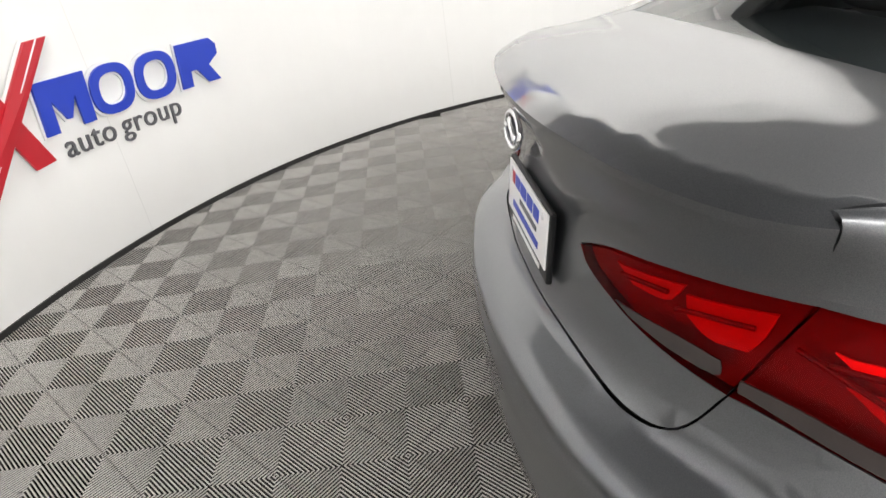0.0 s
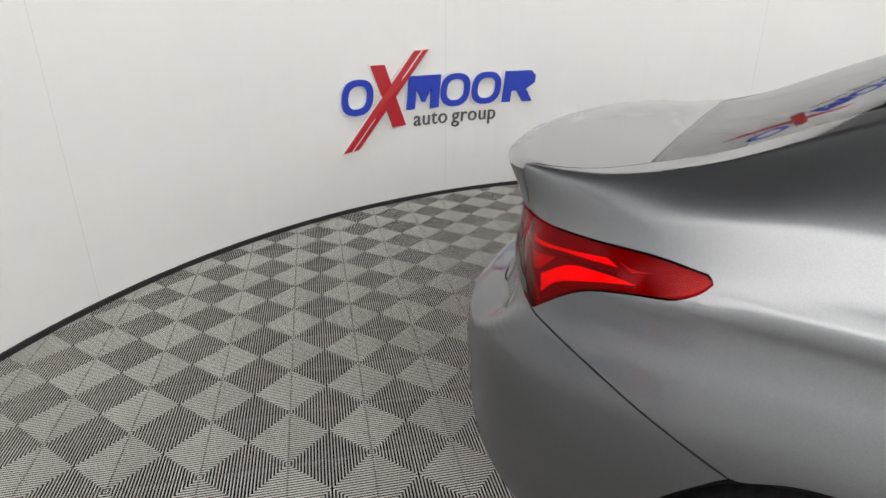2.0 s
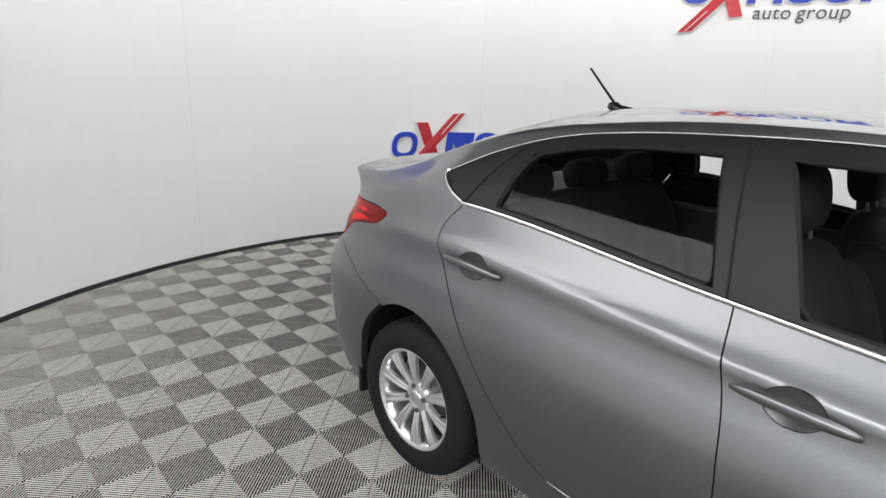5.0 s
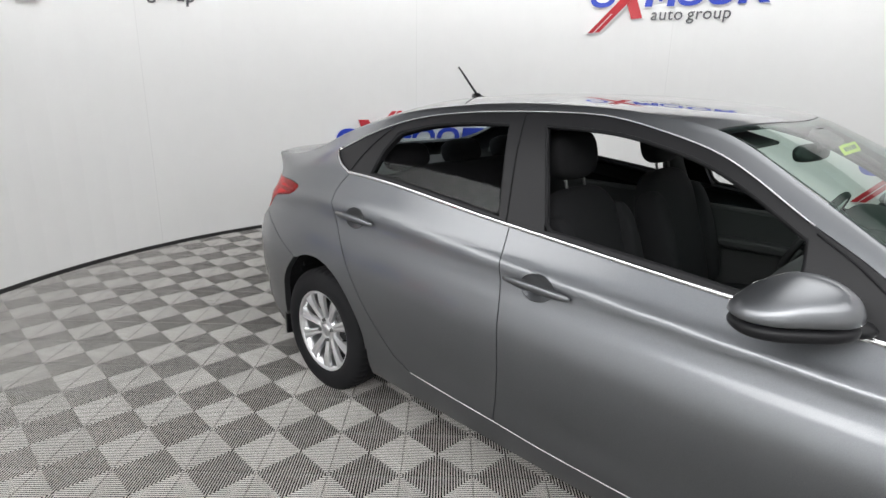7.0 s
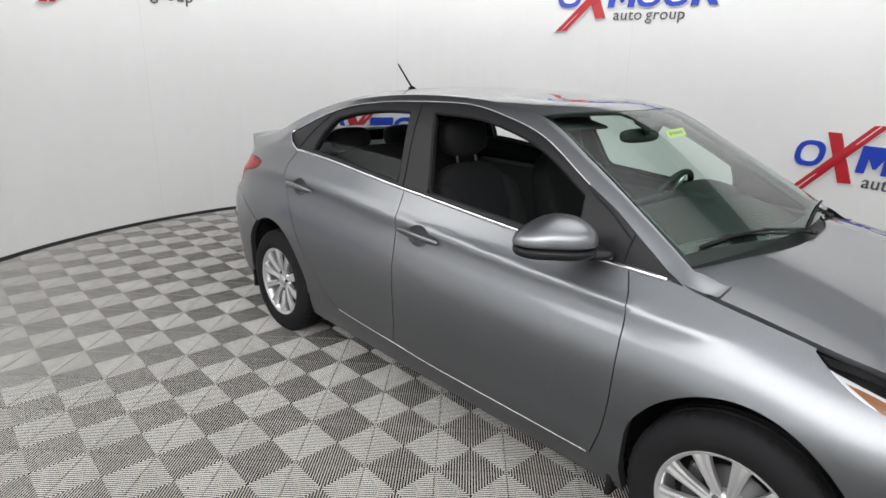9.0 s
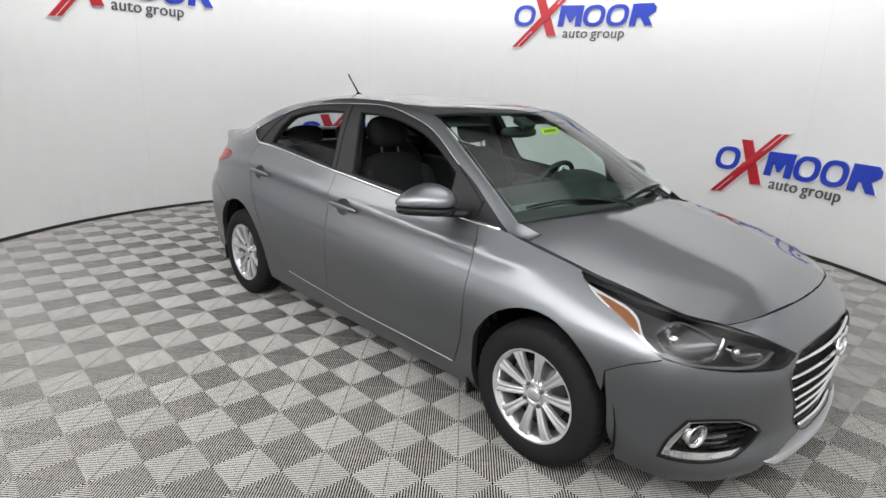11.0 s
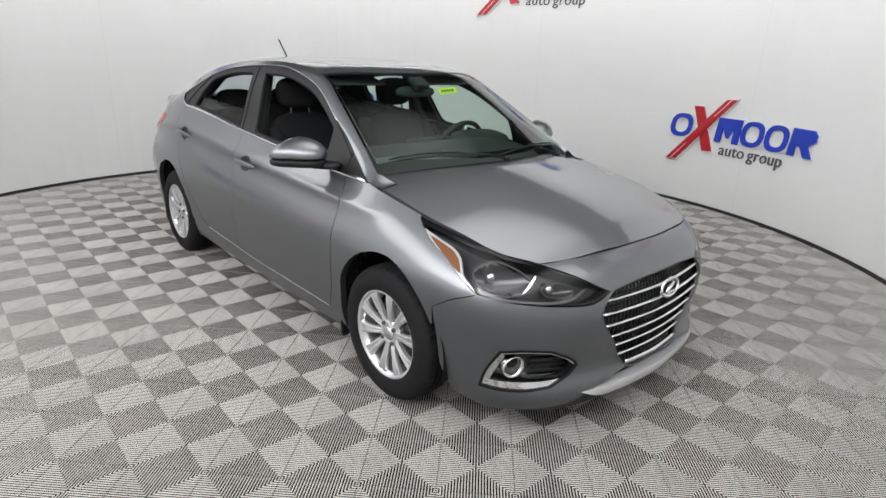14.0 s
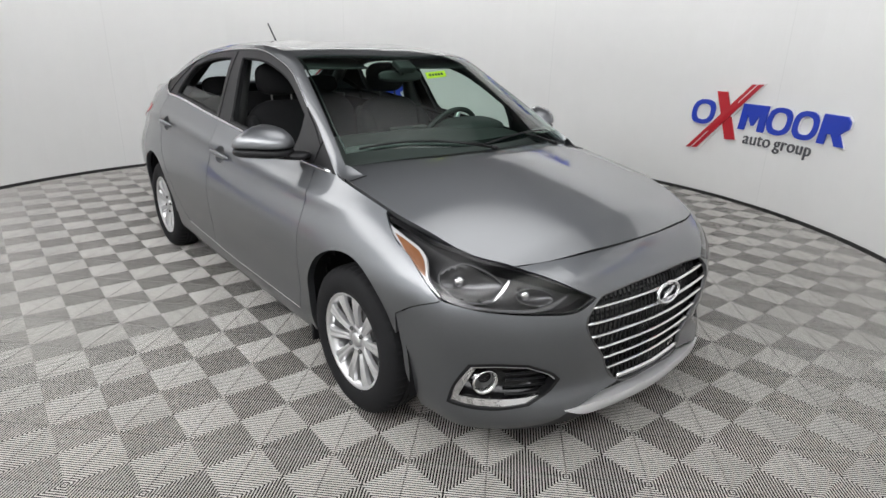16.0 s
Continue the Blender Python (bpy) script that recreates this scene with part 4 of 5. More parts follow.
    tube("foot_gap", [(x - 0.002, y, z - 0.0005) for x, y, z in foot[-cols:]], 0.0016, RUBBER, car, sides=6)
    path = []
    for u, w in smooth_line(frame_top[3:], 0.04):
        p, n = surface_at(flank_v, np.array([u]), np.array([w]))
        path.append((p[0][0] + n[0][0] * 0.001, side * (p[0][1] + n[0][1] * 0.001), p[0][2] + n[0][2] * 0.001))
    tube("drip_seam", path, 0.0022, SATIN, car, sides=6)
    # rear door glass, wound most of the way down on the near side and fully on the far side
    pane = outline([(-0.31, 0.05 * W), (-0.338, 0.27 * W)], [(-0.338, 0.27 * W), (-0.992, 0.27 * W)], [(-0.992, 0.27 * W), (-1.010, 0.05 * W)], [(-1.010, 0.05 * W), (-0.31, 0.05 * W)])
    if side < 0:
        sheet("rear_door_glass", pane, flank_v, SIDE_GLASS, car, side, 0.04, 0.0, 0.0, -0.018)
    # wing mirror
    mir = tagged(new("wing_mirror"), "painted wing mirror on a black base")
    mir.parent = car

    def shell(q):
        """A dome with a nearly flat underside, drawn out to a blunt point at its outer end."""
        t = q.y * side / 0.134
        low = 0.22 if q.z < 0 else 1.0
        return Vector((q.x * (1 if q.x > 0 else 0.55), q.y, q.z * low * (1 - 0.34 * max(t, 0) ** 1.6) - 0.010 * max(t, 0)))

    yaw = -53 * -side
    mm = pose(0.665, side * 0.852, 1.018, 0, 0, yaw)
    pillow("shell", (0.205, 0.274, 0.172), (0.665, side * 0.852, 1.018), PAINT, mir, (2.1, 2.5), (0, 0, yaw), n=22, warp=shell)
    pillow("lower_cover", (0.198, 0.266, 0.056), (0.665, side * 0.853, 0.992), BLACK_TRIM, mir, (3.0, 2.6), (0, 0, yaw), n=16, warp=lambda q: Vector((q.x * (1 if q.x > 0 else 0.55), q.y, q.z * (0.75 if q.z > 0 else 1) - 0.006 * max(q.y * side / 0.134, 0))))
    pillow("arm", (0.10, 0.17, 0.036), (0.735, side * 0.765, 0.972), BLACK_TRIM, mir, (3, 3), (0, 0, yaw), n=8)
    pillow("mirror_glass", (0.006, 0.15, 0.066), tuple(mm @ Vector((-0.053, 0, 0.014))), CHROME, mir, (6, 3.5), (0, 0, yaw), n=10)
    # door pull panel inside
    block("door_trim", (1.05, 0.05, 0.42), (0.32, side * 0.66, 0.72), DASH, car, 0.02)
    block("door_trim", (0.80, 0.05, 0.42), (-0.70, side * 0.66, 0.75), DASH, car, 0.02)
    block("armrest", (0.55, 0.06, 0.05), (0.25, side * 0.62, 0.76), DASH, car, 0.015)
    # mud flap and wheel well
    block("mud_flap", (0.02, 0.17, 0.13), (-1.655, side * 0.715, 0.235), BLACK_TRIM, car, 0.006)
    block("mud_flap", (0.02, 0.14, 0.12), (0.925, side * 0.735, 0.215), BLACK_TRIM, car, 0.006)
    for x in (1.292, -1.275):
        v, f = [], []
        for k in range(25):
            a = radians(-10 + 200 * k / 24)
            for y in (0.80, 0.52):
                v.append((x - 0.372 * math.cos(a), side * y, 0.305 + 0.40 * math.sin(a)))
        f = [(2 * k, 2 * k + 1, 2 * k + 3, 2 * k + 2) for k in range(24)]
        f.append(tuple(2 * k + 1 for k in range(25)))
        mesh_ob("wheel_well", v, f, RUBBER, car, "dark plastic wheel well liner")


# ---- pieces that wrap round the nose and the tail
def nose_skin(s, z):
    p = skirt(np.abs(s), z)
    p[..., 1] *= np.where(np.asarray(s) < 0, -1, 1)
    return p


def tail_skin(r, z):
    p = skirt(SIG_END - np.abs(r), z)
    p[..., 1] *= np.where(np.asarray(r) < 0, -1, 1)
    return p


def wrap(half, tail=False):
    """The whole outline from the half that begins and ends on the middle line."""
    if tail:
        half = [(SIG_END - p[0], *p[1:]) for p in half]
    return list(half) + [(-q[0], *q[1:]) for q in reversed(half) if abs(q[0]) > 1e-6]


a4 = sorted([p for p in fa if p[0] < 1.086], key=lambda p: -p[1])
nose = outline([(0.0, 0.779), (0.162, 0.777), (0.35, 0.774), (0.49, 0.768), (0.635, 0.757)], HL_TOP[2::-1], HL_LOW[::-1],
               [(0.905, 0.655), (1.005, 0.612), (1.090, 0.558)], [(1.090, 0.558)] + a4 + [(1.040, 0.24), (1.035, 0.175)], [(1.035, 0.175), (0.90, 0.170), (0.66, 0.175), (0.50, 0.195), (0.425, 0.238)],
               [(0.425, 0.238), (0.31, 0.272), (0.205, 0.290)], GRILLE[1:6], GRILLE[5:])
fog_r = [p[:2] for p in FOG]
sheet("front_bumper", wrap(nose), nose_skin, PAINT, car, -1, 0.02, 0.012, holes=[fog_r, [(-u, v) for u, v in fog_r]])
a3 = sorted([p for p in ra if p[0] > 4.15], key=lambda p: p[1])
bump = outline([(SIG_END, 0.34), (5.0, 0.335), (4.8, 0.30), (4.62, 0.225), (4.40, 0.205)], a3 + [(4.150, 0.660)], BUMP_GAP[::-1], TL_LOW_B, TRUNK_LOW)
sheet("rear_bumper", wrap(bump, True), tail_skin, PAINT, car, -1, 0.015, 0.03)
low = outline([(SIG_END, 0.34), (5.0, 0.335), (4.8, 0.30), (4.62, 0.225)], [(4.62, 0.225), (4.62, 0.19)], [(4.62, 0.19), (SIG_END, 0.20)])
sheet("rear_valance", wrap(low, True), tail_skin, BLACK_TRIM, car, -1, 0.05, 0.02, lift=-0.004)
boot = outline(TRUNK_LOW[::-1], TL_TRUNK_LOW, TL_TRUNK_TOP, [(4.824, 0.987), (4.820, 1.03), (4.818, float(lip_z(4.818)))], [0] + [(s, float(lip_z(s))) for s in np.linspace(4.818, SIG_END, 14)])
sheet("trunk_face", wrap(boot, True), tail_skin, PAINT, car, -1, 0.025, 0.02)


# ---- sheets across the car
def rail_run(x0, x1, n, k=1.0):
    return [0] + [(float(x), float(rail_y(x)) * k) for x in np.linspace(x0, x1, n)]


ws_top = [(0.412, 0.0), (0.405, 0.15), (0.375, 0.35), (0.328, float(rail_y(0.328)))]
ws_low = [(1.004, 0.652), (1.070, 0.48), (1.136, 0.23), (1.154, 0.0)]
bg_top = [(-1.045, 0.468), (-1.10, 0.30), (-1.125, 0.0)]
bg_side = [(-1.722, 0.530), (-1.55, 0.535), (-1.30, 0.508), (-1.045, 0.468)]
bg_low = [(-1.722, 0.530), (-1.728, 0.25), (-1.728, 0.0)]
boot_gap = [(-1.991, 0.569), (-1.93, 0.584), (-1.86, 0.578), (-1.79, 0.560), (-1.722, 0.530)]

half = outline(ws_top, rail_run(0.328, -1.991, 40), [(-1.991, float(rail_y(-1.991))), (-1.991, 0.569)], boot_gap, bg_side, bg_top)
sheet("roof", both(half), top, PAINT, car, 1, 0.04, 0.015, 0.0015)
half = outline([0] + ws_low[::-1], [(1.004, 0.652), (0.85, float(rail_y(0.85)) - 0.012), (0.60, float(rail_y(0.60)) - 0.012), (0.328, float(rail_y(0.328)) - 0.01)], ws_top[::-1])
sheet("windscreen", both(half), top, SCREEN_GLASS, car, 1, 0.04, 0.0, 0.002, -0.002, label="curved windscreen, lightly green")
band_in = [(p[0] + (0.030 if p[0] < 0.45 else -0.035 * (p[0] - 0.45) / 0.6), p[1] * 0.975) for p in both(half)]
sheet("windscreen_border", both(half), top, GLOSS_BLACK, car, 1, 0.04, 0.0, 0.002, -0.006, holes=[band_in])
half = outline([0] + bg_low[::-1], bg_side, bg_top)
sheet("rear_glass", both(half), top, BACK_GLASS, car, 1, 0.05, 0.006, 0.002, -0.001, label="dark tinted rear glass")
lip_s = np.linspace(SIG_END, 4.818, 90)
lip = skirt(lip_s, lip_z(lip_s))
half = outline([0] + [(float(q[0]), float(max(q[1], 0))) for q in lip[::6]] + [(float(lip[-1][0]), float(lip[-1][1]))], boot_gap, [(-1.722, 0.530), (-1.724, 0.25), (-1.724, 0.0)])


def deck(x, y):
    p = top(x, y)
    edge, high = np.interp(np.abs(y), lip[:, 1], lip[:, 0]), np.interp(np.abs(y), lip[:, 1], lip[:, 2])
    t = np.clip(1 - (x - edge) / 0.16, 0, 1)
    brow = high + 0.020 * np.clip((x - edge) / 0.050, 0, 1)      # the spoiler edge slopes down behind a crease
    p[..., 2] = p[..., 2] * (1 - t ** 2) + brow * t ** 2
    return p


sheet("trunk_lid", both(half), deck, PAINT, car, 1, 0.017, 0.015, 0.0015)
hood_half = outline([(1.185, 0.0), (1.160, 0.23), (1.080, 0.48), (1.010, 0.650)], [(1.010, 0.650), (1.058, 0.690), (1.122, 0.718), (1.22, 0.720), (1.34, 0.718), (1.41, 0.716)], [(1.41, 0.716), (1.503, 0.711), (1.62, 0.690), (1.761, 0.651), (1.895, 0.554)], [(1.895, 0.554), (1.946, 0.42), (1.982, 0.26), (1.996, 0.148), (2.001, 0.0)])
sheet("hood", both(hood_half), bonnet, PAINT, car, 1, 0.035, 0.02, 0.002)
filler = [(0.975, 0.650), (1.006, 0.648), (1.053, 0.692), (1.116, 0.722), (1.06, 0.722), (1.0, 0.70)]
for side in (-1, 1):
    sheet("wing_corner", [(*q, 1.0) for q in filler], bonnet, PAINT, car, side, 0.02, 0.015, 0.0, -0.001)
# scuttle under the windscreen
cowl_half = outline([(1.195, 0.0), (1.170, 0.23), (1.105, 0.48), (1.040, 0.660)], [(1.040, 0.660), (0.985, 0.655)], [(0.985, 0.655), (1.045, 0.48), (1.105, 0.23), (1.125, 0.0)])


def scuttle(x, y):
    p = bonnet(x, y)
    q = top(x, y)
    p[..., 2] = np.minimum(p[..., 2], q[..., 2]) - 0.012
    return p


sheet("scuttle_panel", both(cowl_half), scuttle, BLACK_TRIM, car, 1, 0.03, 0.02, -0.006)

# ---- inside skin that closes the gaps
ss, zs = np.linspace(0.0, SIG_END, 130), np.linspace(0.20, 1.0, 24)
v, f = [], []
for s in ss:
    for k in range(24):
        zt = float(belt(plan_x(s))) - 0.03
        zz = 0.20 + (zt - 0.20) * k / 23
        p, n = surface_at(skirt, np.array([s]), np.array([zz]))
        q = p[0] - n[0] * 0.095
        v.append((q[0], q[1], q[2]))
nv = len(v)
v += [(x, -y, z) for x, y, z in v]
for i in range(len(ss) - 1):
    for k in range(23):
        quad = (i * 24 + k, (i + 1) * 24 + k, (i + 1) * 24 + k + 1, i * 24 + k + 1)
        m = sum((Vector(v[j]) for j in quad), Vector()) / 4
        if min(math.hypot((m.x - 1.292) / 0.36, (m.z - 0.305) / 0.40), math.hypot((m.x + 1.275) / 0.37, (m.z - 0.305) / 0.41)) < 1 and m.y > 0.5:
            continue
        f += [quad, tuple(nv + j for j in reversed(quad))]
mesh_ob("inner_shell", v, f, RUBBER, car, "black inner structure")
v = []
for x, y in both([(1.95, 0.0), (1.95, 0.45), (0.95, 0.52), (0.95, 0.74), (-0.9, 0.76), (-0.95, 0.52), (-2.0, 0.45), (-2.0, 0.0)]):
    v.append((x, y, 0.20))
n = len(v)
v += [(x, y, 0.25) for x, y, _ in v]
mesh_ob("floor_pan", v, [tuple(range(n)), tuple(range(2 * n - 1, n - 1, -1))] + [(i, n + i, n + (i + 1) % n, (i + 1) % n) for i in range(n)], RUBBER, car)

# ---- grille
gr = tagged(new("grille"), "hexagonal grille with bright horizontal bars over black mesh")
gr.parent = car
g_edge = wrap(outline(GRILLE[:6], GRILLE[5:]))


def grille_back(s, z):
    p, n = surface_at(nose_skin, np.asarray(s, float).ravel(), np.asarray(z, float).ravel())
    return p - n * 0.045


sheet("mesh_panel", g_edge, grille_back, GLOSS_BLACK, gr, -1, 0.03, 0.0, -0.004)
g_half = spline([0.288, 0.298, 0.425, 0.572, 0.635, 0.654, 0.672], [0.18, 0.205, 0.30, 0.394, 0.352, 0.318, 0.2])


def nose_point(s, z, lift):
    p, n = surface_at(nose_skin, np.array([s]), np.array([z]))
    q = p[0] + n[0] * lift
    return (q[0], -q[1], q[2])


for z in (0.352, 0.405, 0.458, 0.512, 0.566, 0.620):
    w = float(g_half(z)) - 0.004
    path = [nose_point(s, z, -0.012) for s in np.linspace(-w, w, 27)]
    tube("bar", path, [0.0062 if 0 < k < 26 else 0.004 for k in range(27)], CHROME, gr, "bright bar", 8, 1.9)
for k in range(-16, 17):
    s = k * 0.0235
    top_z = float(np.interp(abs(s), [0.0, 0.318, 0.394], [0.668, 0.65, 0.575]))
    low_z = float(np.interp(abs(s), [0.0, 0.205, 0.394], [0.295, 0.302, 0.565]))
    if top_z - low_z > 0.03:
        tube("rib", [nose_point(s, z, -0.034) for z in np.linspace(low_z, top_z, 6)], 0.003, BLACK_TRIM, gr, sides=5)
tube("rim", [nose_point(p[0], p[1], 0.0005) for p in g_edge], 0.003, DARK_METAL, gr, sides=6, closed=True)
tube("lower_bar", [nose_point(s, 0.306 + 0.02 * abs(s), -0.004) for s in np.linspace(-0.20, 0.20, 21)], 0.010, CHROME, gr, sides=8)
slot = outline([(0.0, 0.284), (0.205, 0.287), (0.31, 0.266), (0.425, 0.236)], [(0.425, 0.236), (0.33, 0.226), (0.0, 0.222)])
sheet("lower_slot", wrap(slot), grille_back, GLOSS_BLACK, gr, -1, 0.03, 0.0, -0.01)
lip_half = outline([(0.0, 0.247), (0.25, 0.249), (0.36, 0.250), (0.445, 0.246)], [(0.445, 0.246), (0.36, 0.214), (0.25, 0.203), (0.0, 0.198)])
sheet("front_lip", wrap(lip_half), nose_skin, LIP, car, -1, 0.02, 0.05, 0.0, 0.006, label="silver lower lip of the bumper")
under = outline([(0.0, 0.200), (0.25, 0.204), (0.42, 0.232), (0.52, 0.195), (0.66, 0.178)], [(0.66, 0.178), (0.66, 0.14), (0.0, 0.14)])
sheet("front_valance", wrap(under), nose_skin, BLACK_TRIM, car, -1, 0.04, 0.02, 0.0, -0.02)


def emblem(x, z, face, size, parent):
    """A plain bright oval ring with a slanted bar in it."""
    e = tagged(new("emblem"), "oval chrome emblem")
    e.parent = parent
    m = pose(x, 0, z, 0, face, 0)
    ring = [m @ Vector((0, size * math.cos(t), 0.56 * size * math.sin(t))) for t in np.linspace(0, 2 * math.pi, 36, endpoint=False)]
    tube("ring", ring, size * 0.10, CHROME, e, sides=8, closed=True)
    tube("slanted_bar", [m @ Vector((0, -size * 0.45, -0.26 * size)), m @ Vector((0, -size * 0.1, -0.02 * size)), m @ Vector((0, size * 0.1, 0.02 * size)), m @ Vector((0, size * 0.45, 0.26 * size))], size * 0.13, CHROME, e, sides=8)


emblem(2.142, 0.606, -8, 0.066, car)
emblem(-2.166, 1.030, 8, 0.055, car)

# ---- number plate on the boot, leaning back with the face
pl = tagged(new("number_plate"), "white dealer plate in a black frame")
pl.parent = car
PT = (0, 6, 0)
pm = pose(-2.143, 0, 0.860, *PT)


def on_plate(name, size, y, z, out, mat, bevel=0.0005):
    block(name, size, tuple(pm @ Vector((-out, y, z))), mat, pl, bevel, PT)


on_plate("plate_frame", (0.012, 0.318, 0.140), 0, -0.004, 0.0, BLACK_TRIM, 0.004)
on_plate("plate_sheet", (0.004, 0.300, 0.108), 0, 0.006, 0.007, WHITE, 0.001)
for y, w in ((0.105, 0.020), (0.070, 0.034), (0.022, 0.044), (-0.030, 0.040), (-0.078, 0.036)):
    on_plate("print_bar", (0.002, w, 0.026), y, 0.032, 0.0095, REDP if y > 0.1 else BLUE)
on_plate("print_bar", (0.002, 0.13, 0.010), -0.02, 0.002, 0.0095, GREYP)
on_plate("print_bar", (0.002, 0.20, 0.014), 0.0, -0.024, 0.0095, BLUE)
on_plate("print_bar", (0.002, 0.22, 0.010), 0.0, -0.062, 0.0065, WHITE)
for y in (-0.12, 0.12):
    lathe("screw", [(0.0, 0.003), (0.006, 0.002), (0.007, 0.0)], SATIN, pl, tuple(pm @ Vector((-0.009, y, 0.045))), (0, -84, 0), n=12)

# ---- wipers and aerial
def on_glass(x, y, up=0.012):
    q = top(np.array([x]), np.array([y]))[0]
    return (q[0], q[1], q[2] + up)


for ya, yb, xa, xb, root in ((-0.03, -0.60, 1.160, 1.024, (1.168, 0.03, 0.996)), (0.50, -0.02, 1.066, 1.160, (1.100, 0.53, 0.966))):
    wp = tagged(new("wiper"), "black windscreen wiper")
    wp.parent = car
    blade = [on_glass(xa + (xb - xa) * t, ya + (yb - ya) * t, 0.007) for t in np.linspace(0, 1, 12)]
    tube("blade", blade, 0.005, RUBBER, wp, sides=6)
    mid = blade[5]
    tube("arm", [root, ((root[0] + mid[0]) / 2 + 0.006, (root[1] + mid[1]) / 2, (root[2] + mid[2]) / 2 + 0.006), (mid[0], mid[1], mid[2] + 0.006)], [0.007, 0.005, 0.004], BLACK_TRIM, wp, sides=6)
    pillow("pivot", (0.032, 0.032, 0.02), root, BLACK_TRIM, wp, n=6)
ant = tagged(new("aerial"), "short black roof aerial")
ant.parent = car
pillow("aerial_base", (0.15, 0.055, 0.034), (-1.030, 0.0, 1.408), GLOSS_BLACK, ant, (2.2, 2.2), (0, 7, 0), n=10, warp=lambda q: Vector((q.x, q.y * (0.75 + 0.5 * (-q.x / 0.15)), q.z + (0.010 if q.x < -0.03 else 0) * (q.z > 0))))
tube("rod", [(-1.062, 0.0, 1.419), (-1.132, 0.0, 1.489), (-1.204, 0.0, 1.563)], [0.006, 0.005, 0.0045], RUBBER, ant, sides=8)

# ---- wheels
def build_wheel():
    w = tagged(new("wheel"), "ten spoke silver alloy wheel with a black tyre")
    T = (90, 0, 0)
    tread = [(0.198, -0.080), (0.211, -0.090), (0.237, -0.0955), (0.262, -0.094), (0.287, -0.084), (0.299, -0.074), (0.304, -0.066)]
    t = tread + [(0.3075, -0.050), (0.3085, -0.032), (0.3010, -0.031), (0.3010, -0.024), (0.3090, -0.023), (0.3093, -0.004), (0.3015, -0.003), (0.3015, 0.003), (0.3093, 0.004), (0.3090, 0.023), (0.3010, 0.024), (0.3010, 0.031), (0.3085, 0.032), (0.3075, 0.050)]
    t += [(r, -h) for r, h in reversed(tread)]
    n = 144
    v, f = [], []
    for i, (r, h) in enumerate(t):
        for k in range(n):
            cut = 0.0025 if r > 0.298 and abs(h) > 0.030 and k % 3 == 0 else 0.0
            a = 2 * math.pi * k / n
            v.append(((r - cut) * math.cos(a), -h, (r - cut) * math.sin(a)))
    for i in range(len(t) - 1):
        for k in range(n):
            l = (k + 1) % n
            f.append((i * n + k, i * n + l, (i + 1) * n + l, (i + 1) * n + k))
    tyre = mesh_ob("tyre", v, f, RUBBER, w, smooth=False)
    tyre.data.polygons.foreach_set("use_smooth", [p.center.x ** 2 + p.center.z ** 2 < 0.296 ** 2 for p in tyre.data.polygons])
    lathe("rim", [(0.200, -0.082), (0.194, -0.080), (0.186, -0.06), (0.180, 0.0), (0.182, 0.050), (0.188, 0.066), (0.198, 0.074), (0.2035, 0.078), (0.2045, 0.082), (0.202, 0.084), (0.196, 0.081), (0.188, 0.074)], ALLOY, w, (0, 0, 0), T, n=72)
    lathe("hub", [(0.070, 0.030), (0.066, 0.050), (0.056, 0.058), (0.036, 0.060), (0.034, 0.055), (0.0, 0.055)], ALLOY, w, (0, 0, 0), T, n=40)
    lathe("centre_cap", [(0.032, 0.052), (0.031, 0.062), (0.026, 0.066), (0.0, 0.067)], SATIN, w, (0, 0, 0), T, n=32)
    lathe("brake_disc", [(0.128, 0.0), (0.128, 0.012), (0.075, 0.012), (0.072, 0.028), (0.0, 0.028)], DARK_METAL, w, (0, 0, 0), T, n=40)
    lathe("backing_plate", [(0.184, -0.015), (0.120, -0.01), (0.0, -0.01)], RUBBER, w, (0, 0, 0), T, n=40)
    block("caliper", (0.05, 0.06, 0.13), (-0.115, -0.005, 0.02), DARK_METAL, w, 0.012)
    # one spoke, then nine more
    prof = [(0.045, 0.0140, 0.056), (0.075, 0.0160, 0.063), (0.11, 0.0185, 0.070), (0.140, 0.0215, 0.075), (0.164, 0.0245, 0.077), (0.182, 0.028, 0.077), (0.196, 0.036, 0.076)]
    v, f = [], []
    for r, hw, h in prof:
        for c, d in ((-1.0, -0.018), (-0.92, -0.003), (-0.50, 0.0), (0.0, -0.0035), (0.50, 0.0), (0.92, -0.003), (1.0, -0.018)):
            v.append((c * hw, -(h + d), r))
    for i in range(len(prof) - 1):
        for k in range(6):
            f.append((i * 7 + k, i * 7 + k + 1, (i + 1) * 7 + k + 1, (i + 1) * 7 + k))
    f.append(tuple((len(prof) - 1) * 7 + k for k in range(7)))
    first = mesh_ob("spoke", v, f, ALLOY, w)
    for k in range(1, 10):
        s = new("spoke", first.data)
        s.parent = w
        s.matrix_local = Matrix.Rotation(2 * math.pi * k / 10, 4, "Y")
    for k in range(4):
        a = 2 * math.pi * (k + 0.5) / 4
        lathe("lug_nut", [(0.0105, 0.045), (0.0105, 0.062), (0.008, 0.068), (0.0, 0.069)], DARK_METAL, w, (0.050 * math.cos(a), 0, 0.050 * math.sin(a)), T, n=6, smooth=False)
    tube("valve", [(0.148, -0.058, 0.085), (0.135, -0.074, 0.078)], 0.004, RUBBER, w, sides=6)
    return w


